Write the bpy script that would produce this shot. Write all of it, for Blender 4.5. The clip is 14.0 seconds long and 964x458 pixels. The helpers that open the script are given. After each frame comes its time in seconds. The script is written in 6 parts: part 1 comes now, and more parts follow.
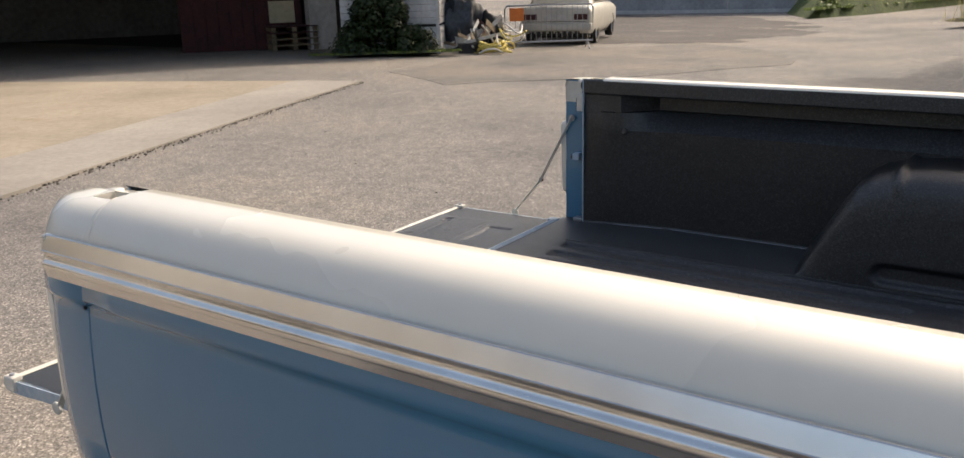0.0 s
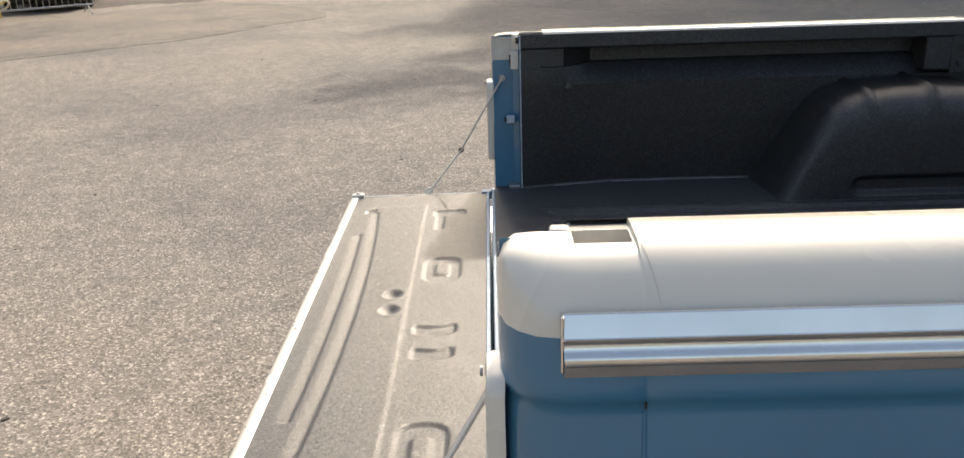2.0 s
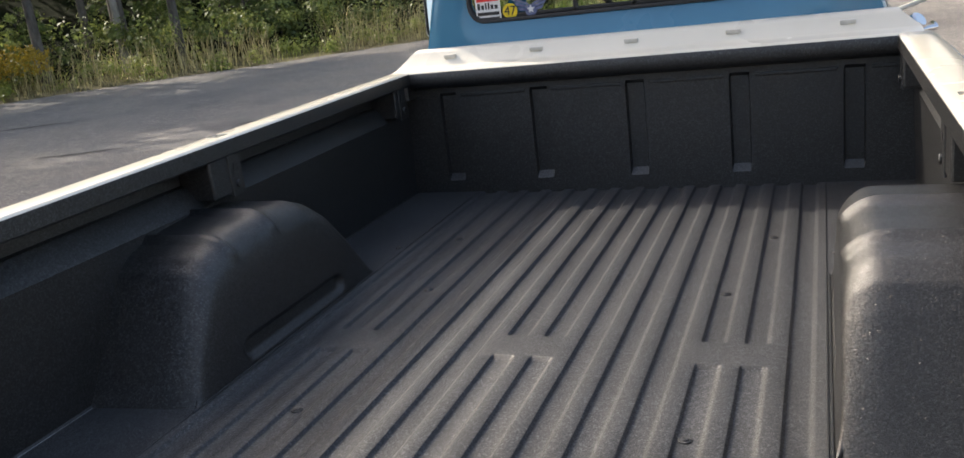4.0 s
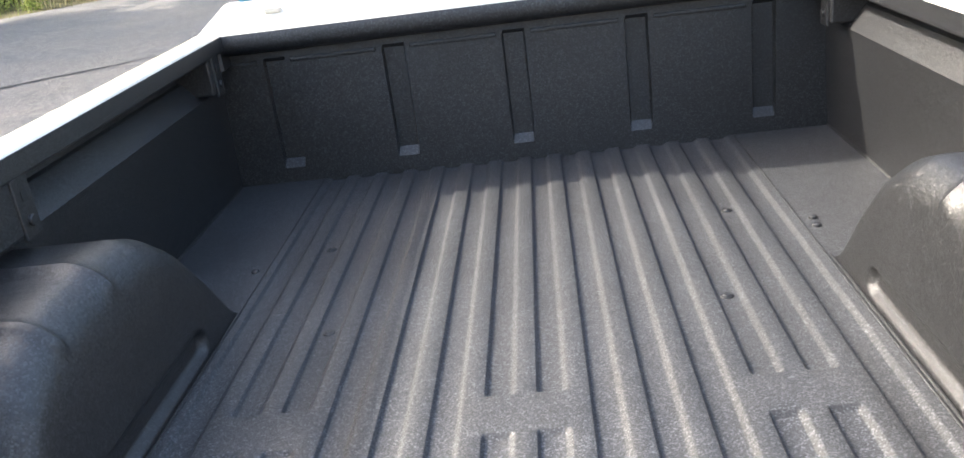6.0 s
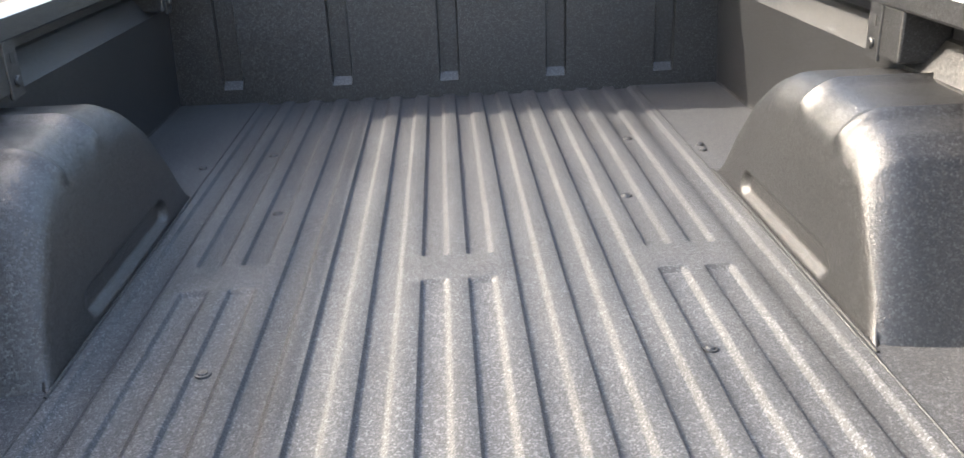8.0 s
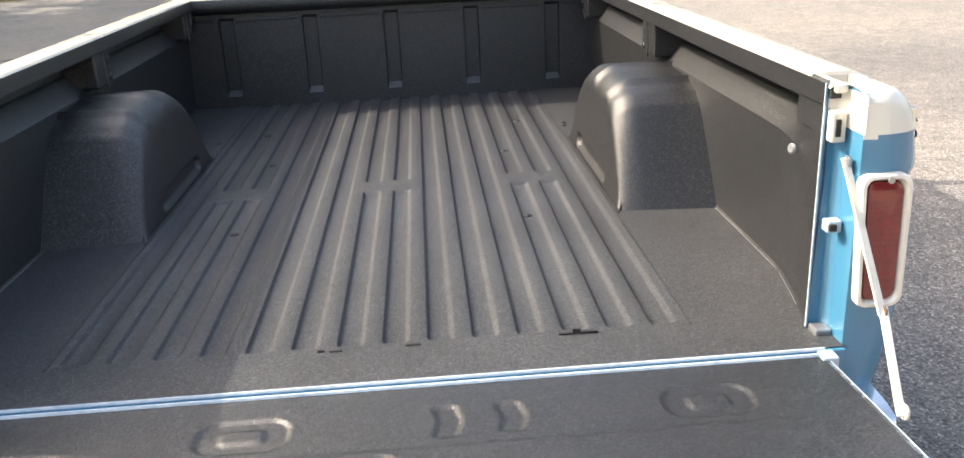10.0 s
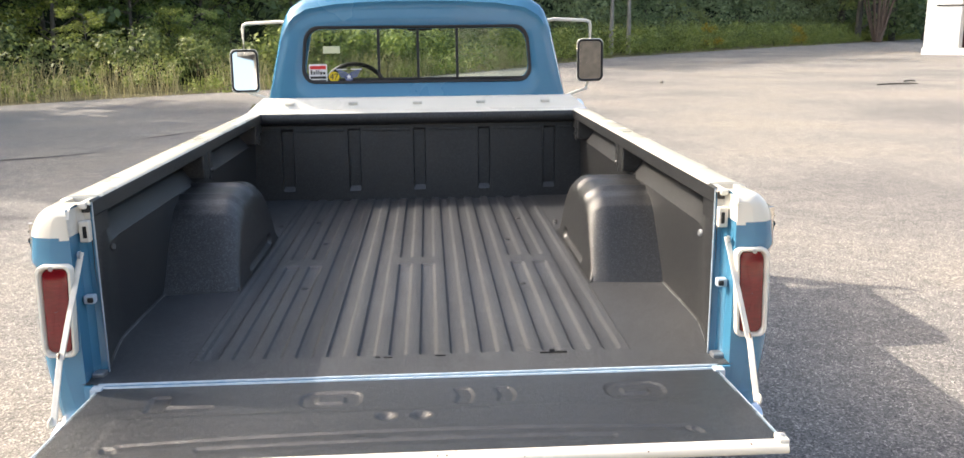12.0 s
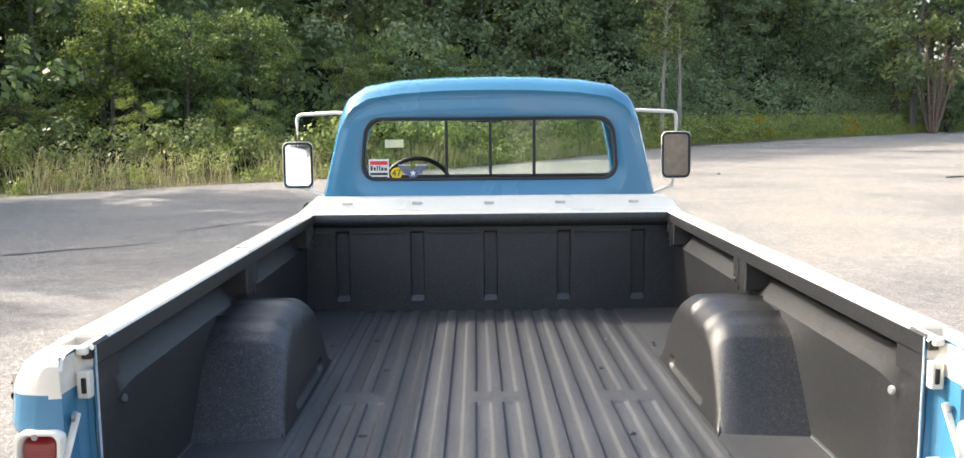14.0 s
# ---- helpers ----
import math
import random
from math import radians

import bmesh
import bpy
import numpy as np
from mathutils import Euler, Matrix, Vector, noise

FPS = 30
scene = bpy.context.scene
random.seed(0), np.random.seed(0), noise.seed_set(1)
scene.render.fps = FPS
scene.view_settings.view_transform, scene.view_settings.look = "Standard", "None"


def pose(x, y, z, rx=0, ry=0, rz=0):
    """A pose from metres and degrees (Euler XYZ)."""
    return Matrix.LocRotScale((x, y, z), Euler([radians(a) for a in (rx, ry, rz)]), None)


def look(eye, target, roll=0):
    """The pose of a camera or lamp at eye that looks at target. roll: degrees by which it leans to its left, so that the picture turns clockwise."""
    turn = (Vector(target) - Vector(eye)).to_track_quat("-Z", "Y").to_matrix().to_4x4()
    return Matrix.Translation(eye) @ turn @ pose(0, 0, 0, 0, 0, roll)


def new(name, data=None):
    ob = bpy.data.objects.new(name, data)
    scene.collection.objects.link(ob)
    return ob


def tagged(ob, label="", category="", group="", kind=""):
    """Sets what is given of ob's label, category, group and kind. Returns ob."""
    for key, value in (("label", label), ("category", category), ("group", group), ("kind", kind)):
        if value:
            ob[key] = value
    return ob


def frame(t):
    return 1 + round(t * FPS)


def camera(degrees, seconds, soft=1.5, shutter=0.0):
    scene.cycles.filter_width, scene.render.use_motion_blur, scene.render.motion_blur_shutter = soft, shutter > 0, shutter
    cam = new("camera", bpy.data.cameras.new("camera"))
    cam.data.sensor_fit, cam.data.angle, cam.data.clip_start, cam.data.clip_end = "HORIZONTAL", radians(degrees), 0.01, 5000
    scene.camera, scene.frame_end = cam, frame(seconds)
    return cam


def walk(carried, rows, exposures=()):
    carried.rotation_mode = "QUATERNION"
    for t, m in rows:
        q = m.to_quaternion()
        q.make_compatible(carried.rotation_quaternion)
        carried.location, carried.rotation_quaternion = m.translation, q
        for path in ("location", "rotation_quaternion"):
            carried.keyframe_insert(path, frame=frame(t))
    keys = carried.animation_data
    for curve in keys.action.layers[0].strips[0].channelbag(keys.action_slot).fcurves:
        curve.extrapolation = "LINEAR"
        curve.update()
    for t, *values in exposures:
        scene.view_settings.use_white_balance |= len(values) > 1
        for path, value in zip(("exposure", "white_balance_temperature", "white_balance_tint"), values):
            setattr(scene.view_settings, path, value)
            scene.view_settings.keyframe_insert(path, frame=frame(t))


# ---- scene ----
cam = camera(57.1, 14.0, soft=1.5)
PATH = [
    (0, (1.719, 1.496, 1.536), (0.140, 0.401, 0.980), -1.6),
    (0.5, (1.915, 1.103, 1.531), (0.323, 0.029, 0.973), -1.7),
    (1, (1.950, 0.681, 1.545), (0.270, -0.249, 0.987), -2.0),
    (1.5, (2.014, 0.374, 1.545), (0.189, -0.105, 0.881), -1.5),
    (2, (1.821, 0.054, 1.545), (-0.060, 0.023, 0.868), -1.9),
    (2.5, (1.586, -0.203, 1.537), (-0.174, 0.455, 0.851), -3.5),
    (3, (1.353, -0.360, 1.546), (-0.069, 0.858, 0.843), -4.6),
    (3.5, (0.888, -0.442, 1.515), (-0.375, 0.977, 0.891), -5.2),
    (4, (0.620, -0.463, 1.542), (-0.104, 1.315, 0.981), -7.1),
    (4.2, (0.498, -0.411, 1.544), (-0.052, 1.422, 0.964), -8.2),
    (6.3, (0.057, 0.056, 1.530), (-0.120, 1.874, 0.716), -7.9),
    (6.5, (0.039, 0.052, 1.516), (-0.237, 1.825, 0.634), -7.5),
    (7, (0.018, -0.015, 1.487), (-0.294, 1.737, 0.574), -6.4),
    (7.5, (-0.006, -0.186, 1.451), (-0.137, 1.638, 0.640), -3.9),
    (8, (-0.006, -0.276, 1.435), (0.053, 1.570, 0.667), -2.2),
    (8.5, (0.039, -0.414, 1.482), (0.135, 1.446, 0.752), -2.9),
    (8.7, (0.073, -0.539, 1.491), (0.175, 1.328, 0.781), -3.1),
    (11, (0.135, -1.889, 1.546), (0.246, -0.002, 0.892), -1.6),
    (11.5, (0.079, -2.093, 1.583), (0.192, -0.180, 1.010), -0.8),
    (12, (0.057, -2.198, 1.627), (0.170, -0.251, 1.186), -0.6),
    (12.5, (0.038, -2.237, 1.646), (0.102, -0.266, 1.316), -0.2),
    (13, (0.028, -2.189, 1.644), (0.072, -0.215, 1.326), -0.3),
    (13.5, (-0.014, -1.953, 1.641), (-0.012, 0.030, 1.383), -0.5),
    (14, (-0.068, -1.595, 1.635), (-0.055, 0.390, 1.390), -0.5),
]
EXPOSURES = [(0, 0.72, 7500, 12), (1.0, 0.87, 7500, 11), (2.0, 0.91, 7500, 10), (3.0, 1.1, 7600, 10), (4.2, 1.35, 7200, 10), (6.3, 2.65, 6900, 9), (7.0, 3.0, 6900, 9), (7.5, 3.05, 7080, 9), (8.7, 2.40, 7350, 9), (11, 1.85, 7450, 10), (12.8, 1.76, 7050, 9), (14, 2.05, 6950, 8)]
walk(cam, [(t, look(eye, target, roll)) for t, eye, target, roll in PATH], EXPOSURES)

# ---- light: sun from the front left of the truck, open sky ----
FZ = 0.72                      # height of the cargo floor over the ground
SUN_TO = Vector((-1.2, 0.40, 1.0)).normalized()
world = bpy.data.worlds.new("sky")
scene.world = world
world.use_nodes = True
wn = world.node_tree.nodes
sky = wn.new("ShaderNodeTexSky")
sky.sky_type, sky.sun_disc = "NISHITA", False
sky.dust_density = 4.2
sky.sun_elevation = math.asin(SUN_TO.z)
sky.sun_rotation = math.atan2(SUN_TO.x, SUN_TO.y)
world.node_tree.links.new(sky.outputs["Color"], wn["Background"].inputs["Color"])
wn["Background"].inputs["Strength"].default_value = 0.15
sun_data = bpy.data.lights.new("sun", "SUN")
sun_data.energy, sun_data.angle, sun_data.color = 2.2, radians(0.53), (1.0, 0.965, 0.92)
sun = new("sun", sun_data)
sun.matrix_world = look(SUN_TO * 60, (0, 0, 0))


# ---- materials ----
def ramp(nodes, links, source, stops):
    r = nodes.new("ShaderNodeValToRGB")
    while len(r.color_ramp.elements) < len(stops):
        r.color_ramp.elements.new(0.5)
    for e, (pos, col) in zip(r.color_ramp.elements, stops):
        e.position, e.color = pos, (*col, 1)
    links.new(source, r.inputs["Fac"])
    return r.outputs["Color"]


def noise_node(nodes, links, scale, detail=4.0, rough=0.55, stretch=None, space="Object"):
    tc = nodes.new("ShaderNodeTexCoord")
    n = nodes.new("ShaderNodeTexNoise")
    n.inputs["Scale"].default_value, n.inputs["Detail"].default_value, n.inputs["Roughness"].default_value = scale, detail, rough
    out = tc.outputs[space]
    if stretch:
        mp = nodes.new("ShaderNodeMapping")
        mp.inputs["Scale"].default_value = stretch
        links.new(out, mp.inputs["Vector"])
        out = mp.outputs["Vector"]
    links.new(out, n.inputs["Vector"])
    return n.outputs["Fac"]


def mix_rgb(nodes, links, fac, a, b, mode="MIX"):
    m = nodes.new("ShaderNodeMix")
    m.data_type, m.blend_type = "RGBA", mode
    for sock, val in ((m.inputs[0], fac), (m.inputs[6], a), (m.inputs[7], b)):
        if isinstance(val, (int, float)):
            sock.default_value = val
        elif isinstance(val, tuple):
            sock.default_value = (*val, 1)
        else:
            links.new(val, sock)
    return m.outputs[2]


def surface(name, low, high, grain=40.0, cloud=2.0, rough=0.6, metal=0.0, bump=0.0, bump_scale=None, coat=0.0,
            cloud_amount=0.35, rough_var=0.1, spread=(0.3, 0.7), stretch=None, spec=0.5, stain=None, random_tint=0.0, bump_dist=0.01):
    """A two-scale surface: grain between two colours, wide clouds over it, roughness that varies, fine relief."""
    m = bpy.data.materials.new(name)
    m.use_nodes = True
    nt = m.node_tree
    nodes, links = nt.nodes, nt.links
    p = nodes["Principled BSDF"]
    fine = noise_node(nodes, links, grain, 5, 0.6, stretch)
    wide = noise_node(nodes, links, cloud, 4, 0.6, stretch)
    col = ramp(nodes, links, fine, [(spread[0], low), (spread[1], high)])
    shade = ramp(nodes, links, wide, [(0.3, (1 - cloud_amount,) * 3), (0.7, (1 + 0.25 * cloud_amount,) * 3)])
    col = mix_rgb(nodes, links, 1.0, col, shade, "MULTIPLY")
    if stain:
        spot = ramp(nodes, links, noise_node(nodes, links, stain[1], 6, 0.7), [(stain[2], (0, 0, 0)), (stain[2] + 0.08, (1, 1, 1))])
        col = mix_rgb(nodes, links, spot, col, stain[0])
    if random_tint:
        info = nodes.new("ShaderNodeObjectInfo")
        tint = ramp(nodes, links, info.outputs["Random"], [(0, (1 - random_tint,) * 3), (1, (1 + random_tint,) * 3)])
        col = mix_rgb(nodes, links, 1.0, col, tint, "MULTIPLY")
    links.new(col, p.inputs["Base Color"])
    rr = nodes.new("ShaderNodeMapRange")
    rr.inputs["To Min"].default_value, rr.inputs["To Max"].default_value = max(0.02, rough - rough_var), min(1, rough + rough_var)
    links.new(wide, rr.inputs["Value"])
    links.new(rr.outputs["Result"], p.inputs["Roughness"])
    p.inputs["Metallic"].default_value = metal
    p.inputs["Specular IOR Level"].default_value = spec
    p.inputs["Coat Weight"].default_value, p.inputs["Coat Roughness"].default_value = coat, 0.05
    if bump:
        b = nodes.new("ShaderNodeBump")
        b.inputs["Strength"].default_value, b.inputs["Distance"].default_value = bump, bump_dist
        links.new(noise_node(nodes, links, bump_scale or grain, 3, 0.6, stretch), b.inputs["Height"])
        links.new(b.outputs["Normal"], p.inputs["Normal"])
    return m


def leafy(name, dark, light, trans=0.35):
    """Leaves: colour by the single leaf, some light passing through."""
    m = bpy.data.materials.new(name)
    m.use_nodes = True
    nodes, links = m.node_tree.nodes, m.node_tree.links
    p = nodes["Principled BSDF"]
    geo = nodes.new("ShaderNodeNewGeometry")
    mid = tuple((a + b) / 2 for a, b in zip(dark, light))
    col = ramp(nodes, links, geo.outputs["Random Per Island"], [(0.0, dark), (0.6, mid), (1.0, light)])
    info = nodes.new("ShaderNodeObjectInfo")
    tint = ramp(nodes, links, info.outputs["Random"], [(0, (0.7, 0.8, 0.75)), (0.5, (1, 1, 1)), (1, (1.25, 1.12, 0.8))])
    col = mix_rgb(nodes, links, 1.0, col, tint, "MULTIPLY")
    links.new(col, p.inputs["Base Color"])
    p.inputs["Roughness"].default_value = 0.52
    p.inputs["Specular IOR Level"].default_value = 0.38
    tr = nodes.new("ShaderNodeBsdfTranslucent")
    links.new(col, tr.inputs["Color"])
    mx = nodes.new("ShaderNodeMixShader")
    mx.inputs[0].default_value = trans
    links.new(p.outputs[0], mx.inputs[1])
    links.new(tr.outputs[0], mx.inputs[2])
    links.new(mx.outputs[0], nodes["Material Output"].inputs["Surface"])
    return m


def glass(name, tint=(0.86, 0.93, 0.9)):
    m = bpy.data.materials.new(name)
    m.use_nodes = True
    nodes, links = m.node_tree.nodes, m.node_tree.links
    nodes.remove(nodes["Principled BSDF"])
    clear, gloss, fr, mx = (nodes.new(k) for k in ("ShaderNodeBsdfTransparent", "ShaderNodeBsdfGlossy", "ShaderNodeFresnel", "ShaderNodeMixShader"))
    clear.inputs["Color"].default_value = (*tint, 1)
    gloss.inputs["Roughness"].default_value = 0.02
    fr.inputs["IOR"].default_value = 1.5
    links.new(fr.outputs[0], mx.inputs[0])
    links.new(clear.outputs[0], mx.inputs[1])
    links.new(gloss.outputs[0], mx.inputs[2])
    links.new(mx.outputs[0], nodes["Material Output"].inputs["Surface"])
    return m


def asphalt(name, base, light, dark_spot, cloud=0.25):
    """Old asphalt: stones in a binder, wide bleached and dirty areas, fine cracks."""
    m = bpy.data.materials.new(name)
    m.use_nodes = True
    nodes, links = m.node_tree.nodes, m.node_tree.links
    p = nodes["Principled BSDF"]
    tc = nodes.new("ShaderNodeTexCoord")
    vor = nodes.new("ShaderNodeTexVoronoi")
    vor.inputs["Scale"].default_value = 95
    links.new(tc.outputs["Object"], vor.inputs["Vector"])
    stone = ramp(nodes, links, vor.outputs["Color"], [(0.15, dark_spot), (0.5, base), (0.9, light)])
    fine = noise_node(nodes, links, 260, 2, 0.5)
    col = mix_rgb(nodes, links, 0.45, stone, ramp(nodes, links, fine, [(0.35, dark_spot), (0.65, light)]))
    grit = nodes.new("ShaderNodeTexVoronoi")
    grit.inputs["Scale"].default_value = 130
    links.new(tc.outputs["Object"], grit.inputs["Vector"])
    gsep = nodes.new("ShaderNodeSeparateColor")
    links.new(grit.outputs["Color"], gsep.inputs["Color"])
    col = mix_rgb(nodes, links, 1.0, col, ramp(nodes, links, gsep.outputs["Green"], [(0.0, (0.55, 0.55, 0.55)), (0.25, (0.90, 0.90, 0.90)), (0.80, (0.96, 0.96, 0.96)), (0.88, (1.6, 1.58, 1.53)), (1.0, (1.9, 1.86, 1.80))]), "MULTIPLY")
    mid = noise_node(nodes, links, 6, 6, 0.65)
    col = mix_rgb(nodes, links, 1.0, col, ramp(nodes, links, mid, [(0.35, (0.82, 0.82, 0.83)), (0.65, (1.08, 1.07, 1.05))]), "MULTIPLY")
    wide = noise_node(nodes, links, cloud, 6, 0.6)
    col = mix_rgb(nodes, links, 1.0, col, ramp(nodes, links, wide, [(0.35, (0.72, 0.73, 0.76)), (0.5, (0.98, 0.98, 0.98)), (0.66, (1.16, 1.12, 1.05))]), "MULTIPLY")
    links.new(col, p.inputs["Base Color"])
    p.inputs["Roughness"].default_value = 0.9
    p.inputs["Specular IOR Level"].default_value = 0.25
    b = nodes.new("ShaderNodeBump")
    b.inputs["Strength"].default_value, b.inputs["Distance"].default_value = 0.55, 0.004
    links.new(vor.outputs["Distance"], b.inputs["Height"])
    links.new(b.outputs["Normal"], p.inputs["Normal"])
    return m


def liner(name, stops, lean_by, spec, coat, scale, relief):
    """Sprayed-on liner: near black, glossy, covered with coarse grains; the palest hold dust and painted glints."""
    m = bpy.data.materials.new(name)
    m.use_nodes = True
    nodes, links = m.node_tree.nodes, m.node_tree.links
    p = nodes["Principled BSDF"]
    tc = nodes.new("ShaderNodeTexCoord")
    vor = nodes.new("ShaderNodeTexVoronoi")
    vor.feature, vor.inputs["Scale"].default_value = "F1", scale
    links.new(tc.outputs["Object"], vor.inputs["Vector"])
    sep = nodes.new("ShaderNodeSeparateColor")
    links.new(vor.outputs["Color"], sep.inputs["Color"])
    fine = noise_node(nodes, links, 900, 2, 0.6)
    wide = noise_node(nodes, links, 2.2, 4, 0.6)
    # the pale end of the ramp puts glints into single grains
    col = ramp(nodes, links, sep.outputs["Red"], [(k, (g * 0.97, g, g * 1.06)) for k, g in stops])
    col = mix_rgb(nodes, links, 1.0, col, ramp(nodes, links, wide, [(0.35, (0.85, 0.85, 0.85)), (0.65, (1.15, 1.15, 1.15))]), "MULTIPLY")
    links.new(col, p.inputs["Base Color"])
    p.inputs["Roughness"].default_value = 0.43
    p.inputs["Specular IOR Level"].default_value = spec
    p.inputs["Coat Weight"].default_value, p.inputs["Coat Roughness"].default_value, p.inputs["Coat IOR"].default_value = coat, 0.13, 1.5
    mx = nodes.new("ShaderNodeMath")
    mx.operation = "MULTIPLY_ADD"
    mx.inputs[1].default_value = -0.7
    links.new(vor.outputs["Distance"], mx.inputs[0])
    links.new(fine, mx.inputs[2])
    b = nodes.new("ShaderNodeBump")
    b.inputs["Strength"].default_value, b.inputs["Distance"].default_value = relief, 0.003
    links.new(mx.outputs[0], b.inputs["Height"])
    # every grain of the glossy film leans its own way
    off = nodes.new("ShaderNodeVectorMath")
    off.operation, off.inputs[1].default_value = "SUBTRACT", (0.5, 0.5, 0.5)
    links.new(vor.outputs["Color"], off.inputs[0])
    lean = nodes.new("ShaderNodeVectorMath")
    lean.operation, lean.inputs[1].default_value = "MULTIPLY_ADD", (lean_by,) * 3
    links.new(off.outputs[0], lean.inputs[0])
    links.new(b.outputs["Normal"], lean.inputs[2])
    unit = nodes.new("ShaderNodeVectorMath")
    unit.operation = "NORMALIZE"
    links.new(lean.outputs[0], unit.inputs[0])
    links.new(b.outputs["Normal"], p.inputs["Normal"])
    links.new(unit.outputs[0], p.inputs["Coat Normal"])
    return m


WHITE = surface("cream_white_paint", (0.72, 0.685, 0.590), (0.76, 0.725, 0.630), 3, 1.2, 0.28, cloud_amount=0.05, coat=0.5, bump=0.015, bump_scale=60)
BLUE = surface("sky_blue_paint", (0.044, 0.185, 0.308), (0.054, 0.203, 0.332), 3, 1.2, 0.24, cloud_amount=0.08, coat=0.6, bump=0.012, bump_scale=40)
LINER = liner("sprayed_bed_liner", ((0.0, 0.004), (0.5, 0.011), (0.8, 0.022), (1.0, 0.042)), 0.58, 0.58, 0.42, 320, 0.28)
# floor copy: some dust, and the brighter light on it put into the colour
FLOORLINER = liner("dusty_lit_floor_liner", ((0.0, 0.028), (0.5, 0.042), (0.8, 0.060), (1.0, 0.13)), 0.6, 0.30, 0.14, 400, 0.3)
CHROME = surface("bright_chrome", (0.78, 0.78, 0.79), (0.86, 0.86, 0.87), 8, 2, 0.09, metal=1.0, cloud_amount=0.06, rough_var=0.04)
TRIMMETAL = surface("anodised_trim", (0.74, 0.72, 0.68), (0.82, 0.80, 0.76), 12, 3, 0.21, metal=1.0, cloud_amount=0.08, rough_var=0.05)
WORNWHITE = surface("worn_white_paint", (0.60, 0.57, 0.50), (0.72, 0.69, 0.62), 30, 6, 0.45, cloud_amount=0.2, stain=((0.16, 0.09, 0.05), 22, 0.66), bump=0.1)
PALEBLUE = surface("chipped_pale_blue_paint", (0.30, 0.42, 0.52), (0.52, 0.58, 0.62), 60, 8, 0.5, cloud_amount=0.2, stain=((0.2, 0.1, 0.05), 30, 0.68))
RUST = surface("rusty_steel", (0.10, 0.055, 0.03), (0.26, 0.17, 0.11), 70, 12, 0.7, cloud_amount=0.3, bump=0.2)
STEEL = surface("galvanised_steel", (0.30, 0.31, 0.32), (0.48, 0.49, 0.50), 40, 6, 0.4, metal=0.8, cloud_amount=0.2)
RUBBER = surface("black_rubber", (0.012, 0.012, 0.013), (0.025, 0.025, 0.026), 60, 5, 0.6, cloud_amount=0.3, bump=0.1)
DARKIN = surface("dark_vinyl", (0.016, 0.016, 0.018), (0.035, 0.034, 0.034), 80, 4, 0.5, cloud_amount=0.2, bump=0.1)
UNDER = surface("black_underbody", (0.008, 0.008, 0.008), (0.02, 0.018, 0.016), 20, 4, 0.85, cloud_amount=0.3)
REDLENS = surface("red_tail_lens", (0.13, 0.005, 0.009), (0.22, 0.009, 0.013), 60, 10, 0.12, cloud_amount=0.15, coat=0.7, stretch=(1, 1, 8))
GLASS = glass("window_glass")
ASPHALT = asphalt("bleached_asphalt", (0.222, 0.206, 0.188), (0.372, 0.347, 0.318), (0.098, 0.093, 0.087))
PATCHMAT = asphalt("grey_asphalt_patch", (0.195, 0.178, 0.160), (0.30, 0.278, 0.252), (0.10, 0.094, 0.088), 0.5)
CONCRETE = surface("yellowish_concrete", (0.30, 0.252, 0.188), (0.39, 0.335, 0.262), 18, 0.5, 0.9, cloud_amount=0.3, bump=0.15, stain=((0.26, 0.21, 0.14), 0.9, 0.6))
CONCBAND = surface("grey_concrete", (0.285, 0.26, 0.225), (0.365, 0.335, 0.295), 22, 0.8, 0.9, cloud_amount=0.25, bump=0.15)
SOIL = surface("dry_soil", (0.10, 0.075, 0.05), (0.19, 0.15, 0.10), 14, 1.2, 0.95, cloud_amount=0.35, bump=0.4)
LEAF = leafy("broad_leaves", (0.07, 0.115, 0.034), (0.265, 0.335, 0.09), 0.42)
# leaves of the far trees, haze put into their colour
LEAFHAZE = leafy("haze_grey_leaves", (0.13, 0.175, 0.085), (0.37, 0.44, 0.22), 0.6)
# darker copy of the leaves; the wood's inner shade is in this colour
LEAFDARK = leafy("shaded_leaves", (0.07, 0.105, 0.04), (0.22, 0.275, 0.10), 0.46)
WEED = leafy("weeds", (0.12, 0.175, 0.04), (0.36, 0.40, 0.12), 0.4)
STRAW = leafy("dry_grass", (0.36, 0.30, 0.15), (0.62, 0.52, 0.28))
GOLD = leafy("goldenrod", (0.20, 0.16, 0.02), (0.42, 0.31, 0.03))
IVY = leafy("ivy", (0.014, 0.03, 0.008), (0.045, 0.07, 0.02), 0.2)
BARK = surface("grey_bark", (0.06, 0.05, 0.04), (0.17, 0.15, 0.125), 14, 3, 0.9, cloud_amount=0.4, bump=0.5, stretch=(1, 1, 0.25))
CLEANWHITE = surface("clean_white_plaster", (0.70, 0.69, 0.67), (0.76, 0.75, 0.73), 10, 1.2, 0.85, cloud_amount=0.06)


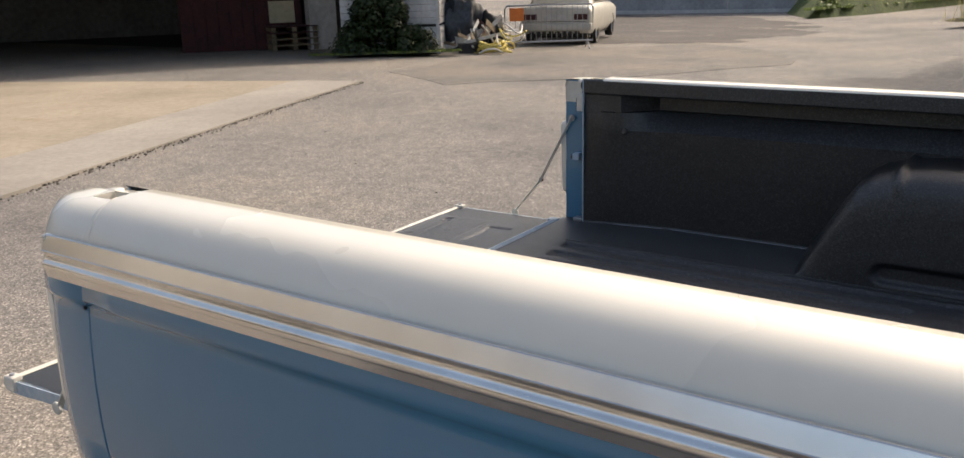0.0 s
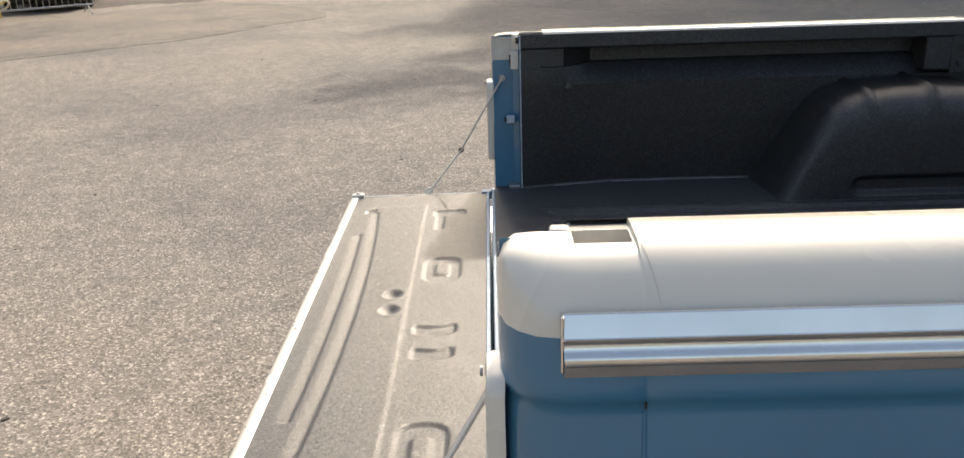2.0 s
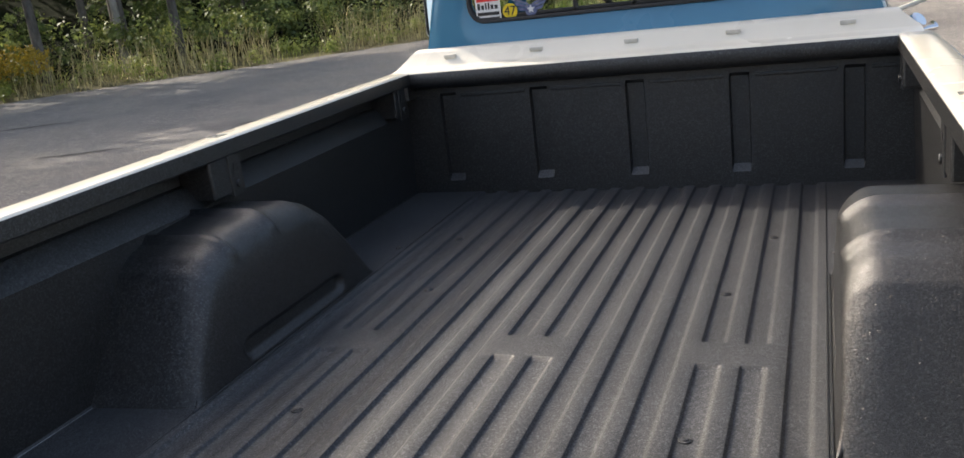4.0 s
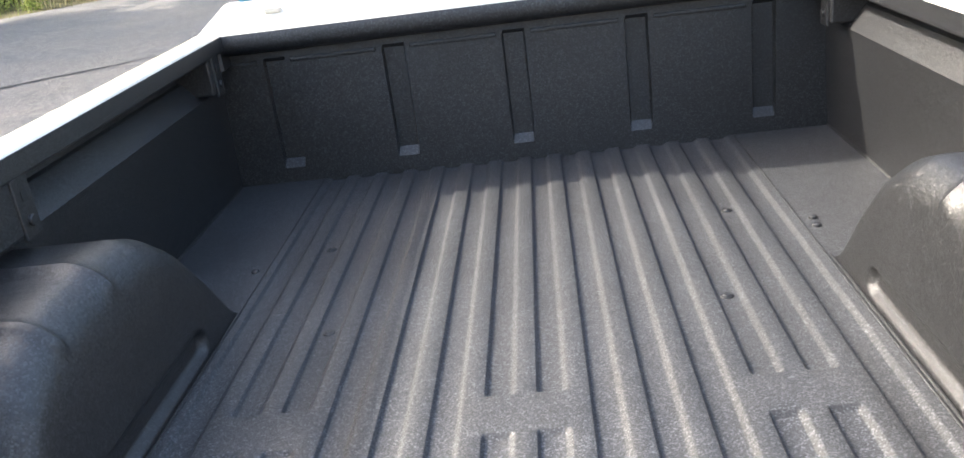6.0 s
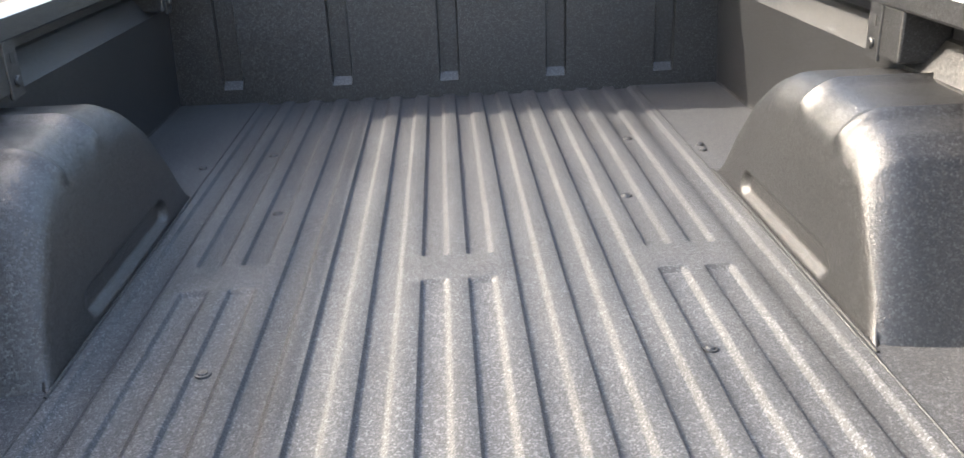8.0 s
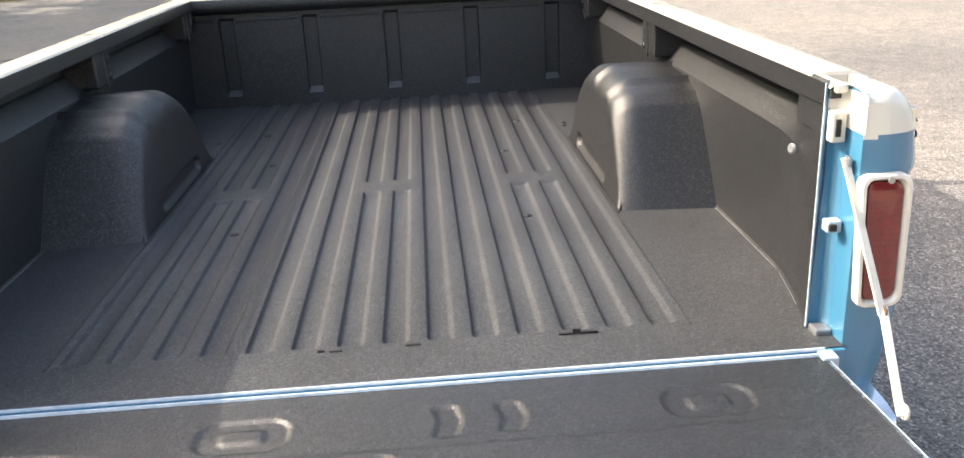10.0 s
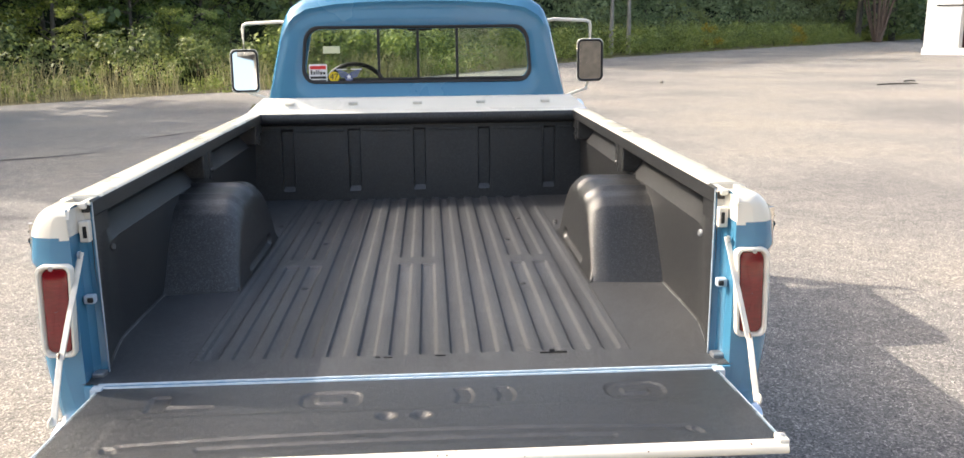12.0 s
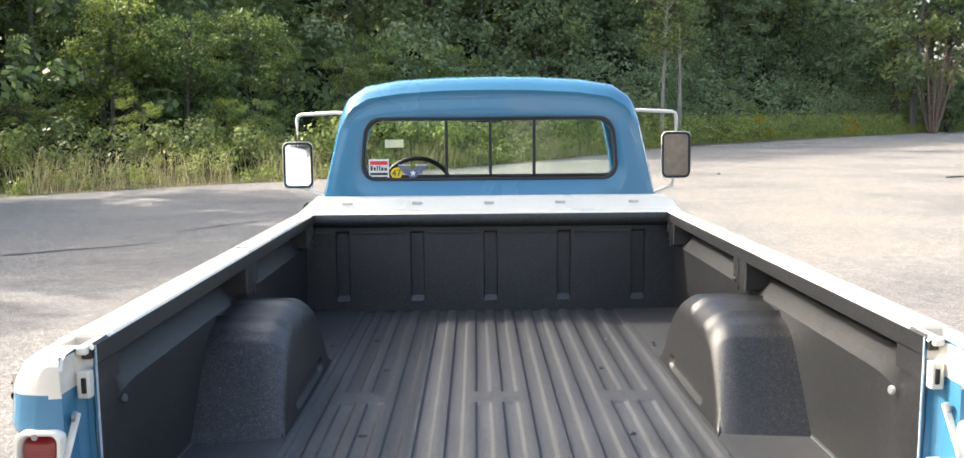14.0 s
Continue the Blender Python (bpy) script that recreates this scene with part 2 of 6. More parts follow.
# ---- building helpers ----
def part(name, bm, material, parent=None, label="", smooth=False, angle=35):
    """Links a bmesh as one mesh object, under a thing or a part."""
    bmesh.ops.recalc_face_normals(bm, faces=bm.faces)
    me = bpy.data.meshes.new(name)
    if smooth:
        lim = radians(angle)
        for f in bm.faces:
            f.smooth = True
        for e in bm.edges:
            e.smooth = len(e.link_faces) == 2 and e.calc_face_angle(0) < lim
    bm.to_mesh(me)
    bm.free()
    me.materials.append(material)
    ob = new(name, me)
    if parent is not None:
        ob.parent = parent
    if label:
        ob["label"] = label
    return ob


def raw(name, verts, faces, material, parent=None, label=""):
    me = bpy.data.meshes.new(name)
    me.from_pydata([tuple(v) for v in verts], [], [tuple(f) for f in faces])
    me.materials.append(material)
    me.update()
    ob = new(name, me)
    if parent is not None:
        ob.parent = parent
    if label:
        ob["label"] = label
    return ob


def empty(name, label, category, group="", kind="", at=(0, 0, 0)):
    ob = new(name)
    ob.empty_display_size = 0.1
    ob.location = at
    return tagged(ob, label, category, group, kind)


def add_box(bm, x0, x1, y0, y1, z0, z1, bevel=0.0, m=None, seg=2):
    r = bmesh.ops.create_cube(bm, size=1.0)
    vs = r["verts"]
    for v in vs:
        v.co = Vector(((x0 + x1) / 2 + v.co.x * (x1 - x0), (y0 + y1) / 2 + v.co.y * (y1 - y0), (z0 + z1) / 2 + v.co.z * (z1 - z0)))
    if bevel:
        es = list({e for v in vs for e in v.link_edges})
        out = bmesh.ops.bevel(bm, geom=es, offset=bevel, segments=seg, profile=0.5, affect="EDGES")
        vs = list({v for f in out["faces"] for v in f.verts} | {v for v in vs if v.is_valid})
    if m is not None:
        bmesh.ops.transform(bm, matrix=m, verts=vs)
    return vs


def box(*a, **k):
    bm = bmesh.new()
    add_box(bm, *a, **k)
    return bm


def add_tube(bm, pts, radius, sides=8, cap=True, taper=None):
    """A round bar along points."""
    rings = []
    pts = [Vector(p) for p in pts]
    up = Vector((0, 0, 1))
    for i, p in enumerate(pts):
        d = (pts[min(i + 1, len(pts) - 1)] - pts[max(i - 1, 0)]).normalized()
        side = d.cross(up)
        if side.length < 1e-3:
            side = d.cross(Vector((1, 0, 0)))
        side.normalize()
        top = side.cross(d).normalized()
        r = radius * (taper[i] if taper else 1)
        rings.append([bm.verts.new(p + r * (math.cos(2 * math.pi * k / sides) * side + math.sin(2 * math.pi * k / sides) * top)) for k in range(sides)])
    for a, b in zip(rings, rings[1:]):
        for k in range(sides):
            bm.faces.new((a[k], a[(k + 1) % sides], b[(k + 1) % sides], b[k]))
    if cap:
        bm.faces.new(rings[0])
        bm.faces.new(rings[-1])


def tube(pts, radius, sides=8, taper=None):
    bm = bmesh.new()
    add_tube(bm, pts, radius, sides, True, taper)
    return bm


def add_grid(bm, rows, closed=False, skip=None):
    """Quads between rows of points; skip(i, j) leaves a quad out."""
    vr = [[bm.verts.new(p) for p in row] for row in rows]
    n = len(vr[0])
    for i in range(len(vr) - 1):
        for j in range(n if closed else n - 1):
            if skip and skip(i, j):
                continue
            k = (j + 1) % n
            bm.faces.new((vr[i][j], vr[i][k], vr[i + 1][k], vr[i + 1][j]))
    return vr


def sheet(rows, closed=False, skip=None, thick=0.0):
    bm = bmesh.new()
    add_grid(bm, rows, closed, skip)
    if thick:
        bmesh.ops.solidify(bm, geom=list(bm.faces), thickness=thick)
    return bm


def rounded_rect(x0, x1, z0, z1, r, n=6):
    """Loop of (x, z), corner by corner, from the lower right upwards."""
    out = []
    for cx, cz, a0 in ((x1 - r, z0 + r, -90), (x1 - r, z1 - r, 0), (x0 + r, z1 - r, 90), (x0 + r, z0 + r, 180)):
        for k in range(n + 1):
            a = radians(a0 + 90 * k / n)
            out.append((cx + r * math.cos(a), cz + r * math.sin(a)))
    return out


def add_disc(bm, centre, normal, radius, depth, sides=16, bevel=0.0):
    """A short cylinder with a slightly domed rim."""
    n = Vector(normal).normalized()
    q = n.to_track_quat("Z", "Y").to_matrix().to_4x4()
    m = Matrix.Translation(Vector(centre)) @ q
    rings = []
    prof = [(radius, 0), (radius, depth - bevel), (radius - bevel, depth)] if bevel else [(radius, 0), (radius, depth)]
    for r, h in prof:
        rings.append([bm.verts.new(m @ Vector((r * math.cos(2 * math.pi * k / sides), r * math.sin(2 * math.pi * k / sides), h))) for k in range(sides)])
    for a, b in zip(rings, rings[1:]):
        for k in range(sides):
            bm.faces.new((a[k], a[(k + 1) % sides], b[(k + 1) % sides], b[k]))
    bm.faces.new(rings[0])
    bm.faces.new(rings[-1])


def disc(*a, **k):
    bm = bmesh.new()
    add_disc(bm, *a, **k)
    return bm


def lathe(profile, centre, axis, sides=28):
    """Turns a profile of (radius, along) round an axis."""
    q = Vector(axis).normalized().to_track_quat("Z", "Y").to_matrix().to_4x4()
    m = Matrix.Translation(Vector(centre)) @ q
    rows = [[m @ Vector((r * math.cos(2 * math.pi * k / sides), r * math.sin(2 * math.pi * k / sides), h)) for k in range(sides)] for r, h in profile]
    return sheet(rows, True)


def lift(bm, z=None):
    """From heights over the cargo floor to heights over the ground."""
    bmesh.ops.translate(bm, vec=(0, 0, FZ if z is None else z), verts=bm.verts)
    return bm


# ---- ground: one sheet to the horizon, with a patch and a concrete apron ----
def ground_z(x, y):
    """The yard falls gently towards the shed and the far wall."""
    k = min(1.0, max(0.0, (2.0 - y) / 6.0))
    return -0.02 * min(15.0, max(0.0, -9.0 - x)) * k * k * (3 - 2 * k)


def uneven(x, y):
    return ground_z(x, y) + 0.003 * noise.noise(Vector((x * 0.15, y * 0.15, 0.3))) * min(1.0, max(0.0, (math.hypot(x, y - 1) - 6) / 6))


def axis_steps():
    near = [-30 + k for k in range(61)]
    return sorted([-420, -220, -120, -80, -60, -45] + near + [40, 50, 65, 90, 130, 220, 420])


GX = GY = axis_steps()
tagged(part("ground", sheet([[(x, y, uneven(x, y)) for x in GX] for y in GY]), ASPHALT, None, "", True, 60),
       "sun-bleached beige asphalt yard with stones showing", "ground", kind="structure")


def flat_sheet(name, loop, z, mat, label, category, thick=0.03):
    bm = bmesh.new()
    top = [bm.verts.new((x, y, ground_z(x, y) + z)) for x, y in loop]
    low = [bm.verts.new((x, y, ground_z(x, y) + z - thick)) for x, y in loop]
    bmesh.ops.triangulate(bm, faces=[bm.faces.new(top)])
    for k in range(len(loop)):
        bm.faces.new((top[k], top[(k + 1) % len(loop)], low[(k + 1) % len(loop)], low[k]))
    return tagged(part(name, bm, mat), label, category, kind="structure")


def ragged(loop, amp, step=0.5):
    out = []
    for (x0, y0), (x1, y1) in zip(loop, loop[1:] + loop[:1]):
        n = max(1, int(math.hypot(x1 - x0, y1 - y0) / step))
        for k in range(n):
            x, y = x0 + (x1 - x0) * k / n, y0 + (y1 - y0) * k / n
            out.append((x + amp * noise.noise(Vector((x, y, 3.1))), y + amp * noise.noise(Vector((x, y, 7.7)))))
    return out


flat_sheet("asphalt_patch", ragged([(-8.6, -6.1), (-10.2, -4.6), (-12.2, -3.35), (-13.6, -2.75), (-14.3, -2.9), (-15.6, -3.5), (-17.2, -4.6), (-18.5, -6.2), (-16.4, -7.4), (-14.5, -8.2), (-12.0, -8.6), (-9.6, -8.2)], 0.22), 0.006, PATCHMAT,
           "darker grey asphalt repair patch with a ragged edge", "asphalt patch")
DIRT = surface("dark_grey_dirt", (0.055, 0.048, 0.045), (0.13, 0.115, 0.105), 9, 0.5, 0.95, cloud_amount=0.45, bump=0.3, stain=((0.24, 0.20, 0.16), 0.6, 0.62))


def in_loop(x, y, loop):
    inside = False
    for (x0, y0), (x1, y1) in zip(loop, loop[1:] + loop[:1]):
        if (y0 > y) != (y1 > y) and x < x0 + (x1 - x0) * (y - y0) / (y1 - y0):
            inside = not inside
    return inside


def laid_sheet(name, loop, mat, label, category, step=0.25, rise=0.007, rag=1.3):
    """A thin layer that follows the ground, with a ragged edge."""
    xs, ys = [p[0] for p in loop], [p[1] for p in loop]
    nx, ny = int((max(xs) - min(xs)) / step), int((max(ys) - min(ys)) / step)
    bm, grid = bmesh.new(), {}
    for i in range(nx):
        for j in range(ny):
            x, y = min(xs) + step * i, min(ys) + step * j
            ax, ay = x + rag * noise.noise(Vector((x * 0.7, y * 0.7, 2.0))), y + rag * noise.noise(Vector((x * 0.7, y * 0.7, 5.0)))
            if in_loop(ax + step / 2, ay + step / 2, loop):
                quad = []
                for di, dj in ((0, 0), (1, 0), (1, 1), (0, 1)):
                    if (i + di, j + dj) not in grid:
                        px, py = x + step * di, y + step * dj
                        grid[i + di, j + dj] = bm.verts.new((px, py, uneven(px, py) + rise))
                    quad.append(grid[i + di, j + dj])
                bm.faces.new(quad)
    return tagged(part(name, bm, mat, None, "", True, 80), label, category, kind="structure")


# dirt layer, coloured darker for the wall's shade on this ground
laid_sheet("dirt_strip", [(-17.4, -8.3), (-18.9, -5.9), (-23.1, -4.9), (-28.6, -6.6), (-31.2, -9.2), (-32.4, -14.9), (-27.0, -14.6), (-20.5, -11.0)], DIRT, "dark dirt before the far wall, the wall's shade put into its colour", "dirt")
# scattered small stones and leaf scraps on the yard
bm = bmesh.new()
rnd = random.Random(15)
for k in range(70):
    x, y, s = rnd.uniform(-11, 1.5), rnd.uniform(-8, 0.0), rnd.uniform(0.004, 0.012)
    add_box(bm, -s, s, -s * 0.6, s * 0.6, 0.0, s * 0.5, 0.0, pose(x, y, uneven(x, y), 0, 0, rnd.uniform(0, 360)))
tagged(part("yard_debris", bm, DIRT), "scattered small stones and leaf scraps on the asphalt", "debris", kind="stuff")
d1 = Vector((6.72, 2.44)).normalized()
edge0, edge1 = Vector((-8.25, -7.58)), Vector((-8.25, -7.58)) + d1 * 13
inn = Vector((d1.y, -d1.x))
band0, band1 = edge0 + inn * 1.05, edge1 + inn * 1.15
flat_sheet("concrete_kerb_band", ragged([tuple(edge0), tuple(edge1), tuple(band1), tuple(band0)], 0.03, 0.4), 0.030, CONCBAND, "grey concrete band along the apron", "concrete band")
flat_sheet("concrete_apron", [tuple(band0 + inn * 0.004), tuple(band1 + inn * 0.004), (8.0, -16.0), (2.0, -20.5), (-5.9, -13.2)], 0.028, CONCRETE, "yellowish worn concrete apron before the hall", "concrete apron")
# a dark joint with crumbs along the apron
bm = bmesh.new()
rnd = random.Random(5)
for k in range(620):
    p = edge0 + d1 * (k * 0.0209 + rnd.uniform(-0.03, 0.03)) - inn * (0.004 + 0.12 * rnd.random() ** 2.5)
    s = rnd.uniform(0.003, 0.009)
    add_box(bm, p.x - s, p.x + s, p.y - s * 0.8, p.y + s * 0.8, 0.004, 0.012 + s * 0.5)
tagged(part("joint_crumbs", bm, DIRT), "dark crumbs and soil along the joint of the apron", "debris", kind="stuff")

# cracks and small debris on the yard
CRACK = surface("crack_fill", (0.05, 0.045, 0.04), (0.10, 0.09, 0.08), 40, 5, 0.95)


def crack(name, a, b, width, seed):
    rr = random.Random(seed)
    a, b = Vector(a), Vector(b)
    n = max(6, int((b - a).length / 0.12))
    side = Vector((-(b - a).y, (b - a).x)).normalized()
    l, r, off = [], [], 0.0
    for k in range(n + 1):
        off += rr.uniform(-0.03, 0.03)
        p = a + (b - a) * k / n + side * off
        w = width * rr.uniform(0.25, 1.0) * math.sin(math.pi * (k + 0.4) / (n + 0.8))
        l.append((p.x + side.x * w, p.y + side.y * w, uneven(p.x, p.y) + 0.006))
        r.append((p.x - side.x * w, p.y - side.y * w, uneven(p.x, p.y) + 0.006))
    tagged(part(name, sheet([l, r]), CRACK), "dark crack in the old asphalt", "crack", kind="structure")


crack("ground_crack", (-6.6, 8.9), (-4.4, 10.5), 0.10, 1)
crack("ground_crack", (-4.6, 11.6), (-3.4, 13.2), 0.08, 2)
crack("ground_crack", (-8.2, 7.4), (-7.2, 7.75), 0.10, 3)
crack("ground_crack", (8.6, 28.6), (10.2, 25.4), 0.10, 4)
crack("ground_crack", (-13.0, 9.0), (-10.0, 10.4), 0.09, 6)
crack("ground_crack", (12.0, 30.0), (15.5, 27.5), 0.07, 8)
for x, y, L, a in ((13.0, 21.8, 1.3, 8), (14.0, 23.0, 0.5, 20), (7.0, 24.0, 0.4, 70)):
    bm = tube([(-L / 2, 0, 0.02), (-L / 5, 0.05, 0.03), (L / 4, 0.02, 0.03), (L / 2, 0.06, 0.02)], 0.025, 6, [0.7, 1, 0.9, 0.4])
    bmesh.ops.transform(bm, matrix=pose(x, y, 0, 0, 0, a), verts=bm.verts)
    tagged(part("fallen_stick", bm, BARK), "thin dark stick lying on the asphalt", "stick", "sticks on the yard")


# ---- the pickup truck; x to its right, y to its front, heights over its cargo floor ----
truck = empty("pickup_truck", "old sky-blue and cream pickup truck with its tailgate open", "pickup truck")


def tp(name, bm, material, parent=None, label="", smooth=False, angle=35):
    return part(name, lift(bm), material, truck if parent is None else parent, label, smooth, angle)


# cargo floor: pressed grooves that run lengthwise, some broken by a cross flat
GROOVES = sorted(s * (0.0443 + 0.0887 * k) - 0.006 for k in range(7) for s in (-1, 1))
BROKEN = {1, 2, 6, 7, 11, 12}
GROOVE_DEPTH = 0.0088
# soft shoulders of the pressing: offset from the edge and share of the depth
SOFT = ((0.0, 0.0), (0.0022, 0.07), (0.007, 0.5), (0.0118, 0.93), (0.014, 1.0))
gx, gkey = [-0.912, -0.640], [(None, 0.0), (None, 0.0)]
for gi, c in enumerate(GROOVES):
    for off, k in SOFT:
        gx.append(c - 0.0270 + 0.5 * off)
        gkey.append((gi, k))
    for off, k in reversed(SOFT):
        gx.append(c + 0.0305 - off)
        gkey.append((gi, k))
gx += [0.640, 0.912]
gkey += [(None, 0.0), (None, 0.0)]
# lengthwise: share of the depth in whole grooves and in those broken by the cross flat
gy = [(0.055, 0, 0)] + [(0.200 + 1.4 * o, k, k) for o, k in SOFT] + [(1.203 + o, 1, 1 - k) for o, k in SOFT] + [(1.318 + o, 1, k) for o, k in SOFT] + [(2.60, 1, 1), (2.64, 1, 1)]


def floor_z(row, key):
    gi, k = key
    return -GROOVE_DEPTH * k * (row[2] if gi in BROKEN else row[1])


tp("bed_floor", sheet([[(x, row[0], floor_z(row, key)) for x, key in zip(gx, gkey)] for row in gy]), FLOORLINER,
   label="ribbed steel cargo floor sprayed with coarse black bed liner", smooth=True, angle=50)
tp("floor_underside", box(-0.9, 0.9, 0.07, 2.62, -0.12, -0.03), UNDER)
for bx, by in ((0.390, 1.62), (-0.408, 1.617), (0.386, 0.925), (-0.410, 0.93), (0.481, 2.06), (-0.493, 2.06)):
    tp("floor_bolt", lathe([(0.0135, 0.0), (0.0125, 0.0030), (0.0095, 0.0034), (0.0085, 0.0022), (0.007, 0.0050), (0.0, 0.0056)], (bx, by, -GROOVE_DEPTH), (0, 0, 1), 14), LINER, smooth=True)
for bx, by in ((0.650, 1.945), (0.645, 1.898), (-0.655, 1.945)):
    tp("floor_bolt", lathe([(0.0105, 0.0), (0.0095, 0.005), (0.006, 0.0075), (0.0, 0.008)], (bx, by, 0.0), (0, 0, 1), 12), LINER, smooth=True)
for s in (1, -1):
    tp("floor_seam", tube([(s * 0.624 - 0.004, y, 0.0004) for y in (0.19, 0.8, 1.6, 2.62)], 0.0022, 6), LINER)
# the torn lip in the liner at the rear of the floor
for k, (x, w, h) in enumerate([(0.372, 0.030, 0.004), (0.393, 0.016, 0.010), (0.418, 0.034, 0.005), (0.073, 0.030, 0.003), (-0.076, 0.026, 0.003), (-0.105, 0.014, 0.004)]):
    tp("torn_liner_edge", box(x - w / 2, x + w / 2, 0.181 + 0.003 * (k % 2), 0.187 + 0.003 * (k % 2), 0.0, h, 0.0012), RUBBER)


# bulkhead with five recessed upright channels
CH = [-0.711, -0.353, 0.0, 0.353, 0.711]
bx, bkey = [-0.905], [0]
for c in CH:
    for dx, lvl in ((-0.034, 0), (-0.029, 1), (0.029, 1), (0.034, 0)):
        bx.append(c + dx)
        bkey.append(lvl)
bx.append(0.905)
bkey.append(0)
bz = [-0.02, 0.046, 0.072, 0.375, 0.388, 0.46]
tp("bulkhead", sheet([[(x, 2.628 + (0.018 if bkey[j] and i in (2, 3) else 0.0), z) for j, x in enumerate(bx)] for i, z in enumerate(bz)]), LINER,
   label="black-lined front bulkhead with five recessed upright channels")
for x0, x1 in zip([-0.9] + CH, CH + [0.9]):
    tp("panel_crease", box(x0 + 0.05, x1 - 0.05, 2.622, 2.632, 0.372, 0.384, 0.003), LINER)
# front rail of the bed: black lip below, cream cap above
lipf = [(2.632, 0.405), (2.592, 0.414), (2.574, 0.425), (2.570, 0.44), (2.570, 0.470), (2.574, 0.4755)]
tp("front_rail_lip", sheet([[(x, y, z) for x in (-0.86, 0, 0.86)] for y, z in lipf]), LINER, smooth=True, angle=50)
capf = [(2.571, 0.4735), (2.574, 0.479), (2.585, 0.482), (2.625, 0.487), (2.640, 0.494), (2.662, 0.535), (2.672, 0.546), (2.69, 0.55), (2.72, 0.55)]
tp("front_rail_cap", sheet([[(k * (0.905 if z < 0.49 else 0.905 - 1.15 * (z - 0.49)), y, z) for k in (-1, -0.96, -0.5, 0, 0.5, 0.96, 1)] for y, z in capf]), WHITE, smooth=True, angle=60,
   label="cream front rail cap below the cab")
for x in (-0.352, -0.006, 0.337, 0.691, -0.69):
    tp("rail_tab", box(x - 0.024, x + 0.024, 2.646, 2.660, 0.514, 0.528, 0.003), WORNWHITE)


def wall_x(y):
    """Half width of the bed between its inner walls at floor height."""
    return 0.826 + (0.893 - 0.826) * min(1.0, max(0.0, (y - 0.13) / 0.3)) ** 0.7


def arch_z(y, low):
    """Lower edge of the outer panel: the wheel arch."""
    d = abs(y - 1.30)
    if y < 0.62:
        low = -0.33 + 0.21 * (1 - max(0.0, (y - 0.055) / 0.565) ** 0.6)
    return max(low, -0.36 + math.sqrt(max(0.0, 0.44 ** 2 - d * d))) if d < 0.44 else low


SIDE_Y = [0.055, 0.062, 0.075, 0.095, 0.125, 0.2075, 0.2090, 0.2120, 0.2135, 0.3] + [0.4 + 0.1 * k for k in range(22)] + [2.62]


def corner(y):
    """How far the rear corner of the outer panel is drawn in."""
    r = 0.07
    d = max(0.0, 0.055 + r - y)
    return r - math.sqrt(max(0.0, r * r - d * d))


def seam(y):
    return 0.0018 if 0.2085 < y < 0.2125 else 0.0


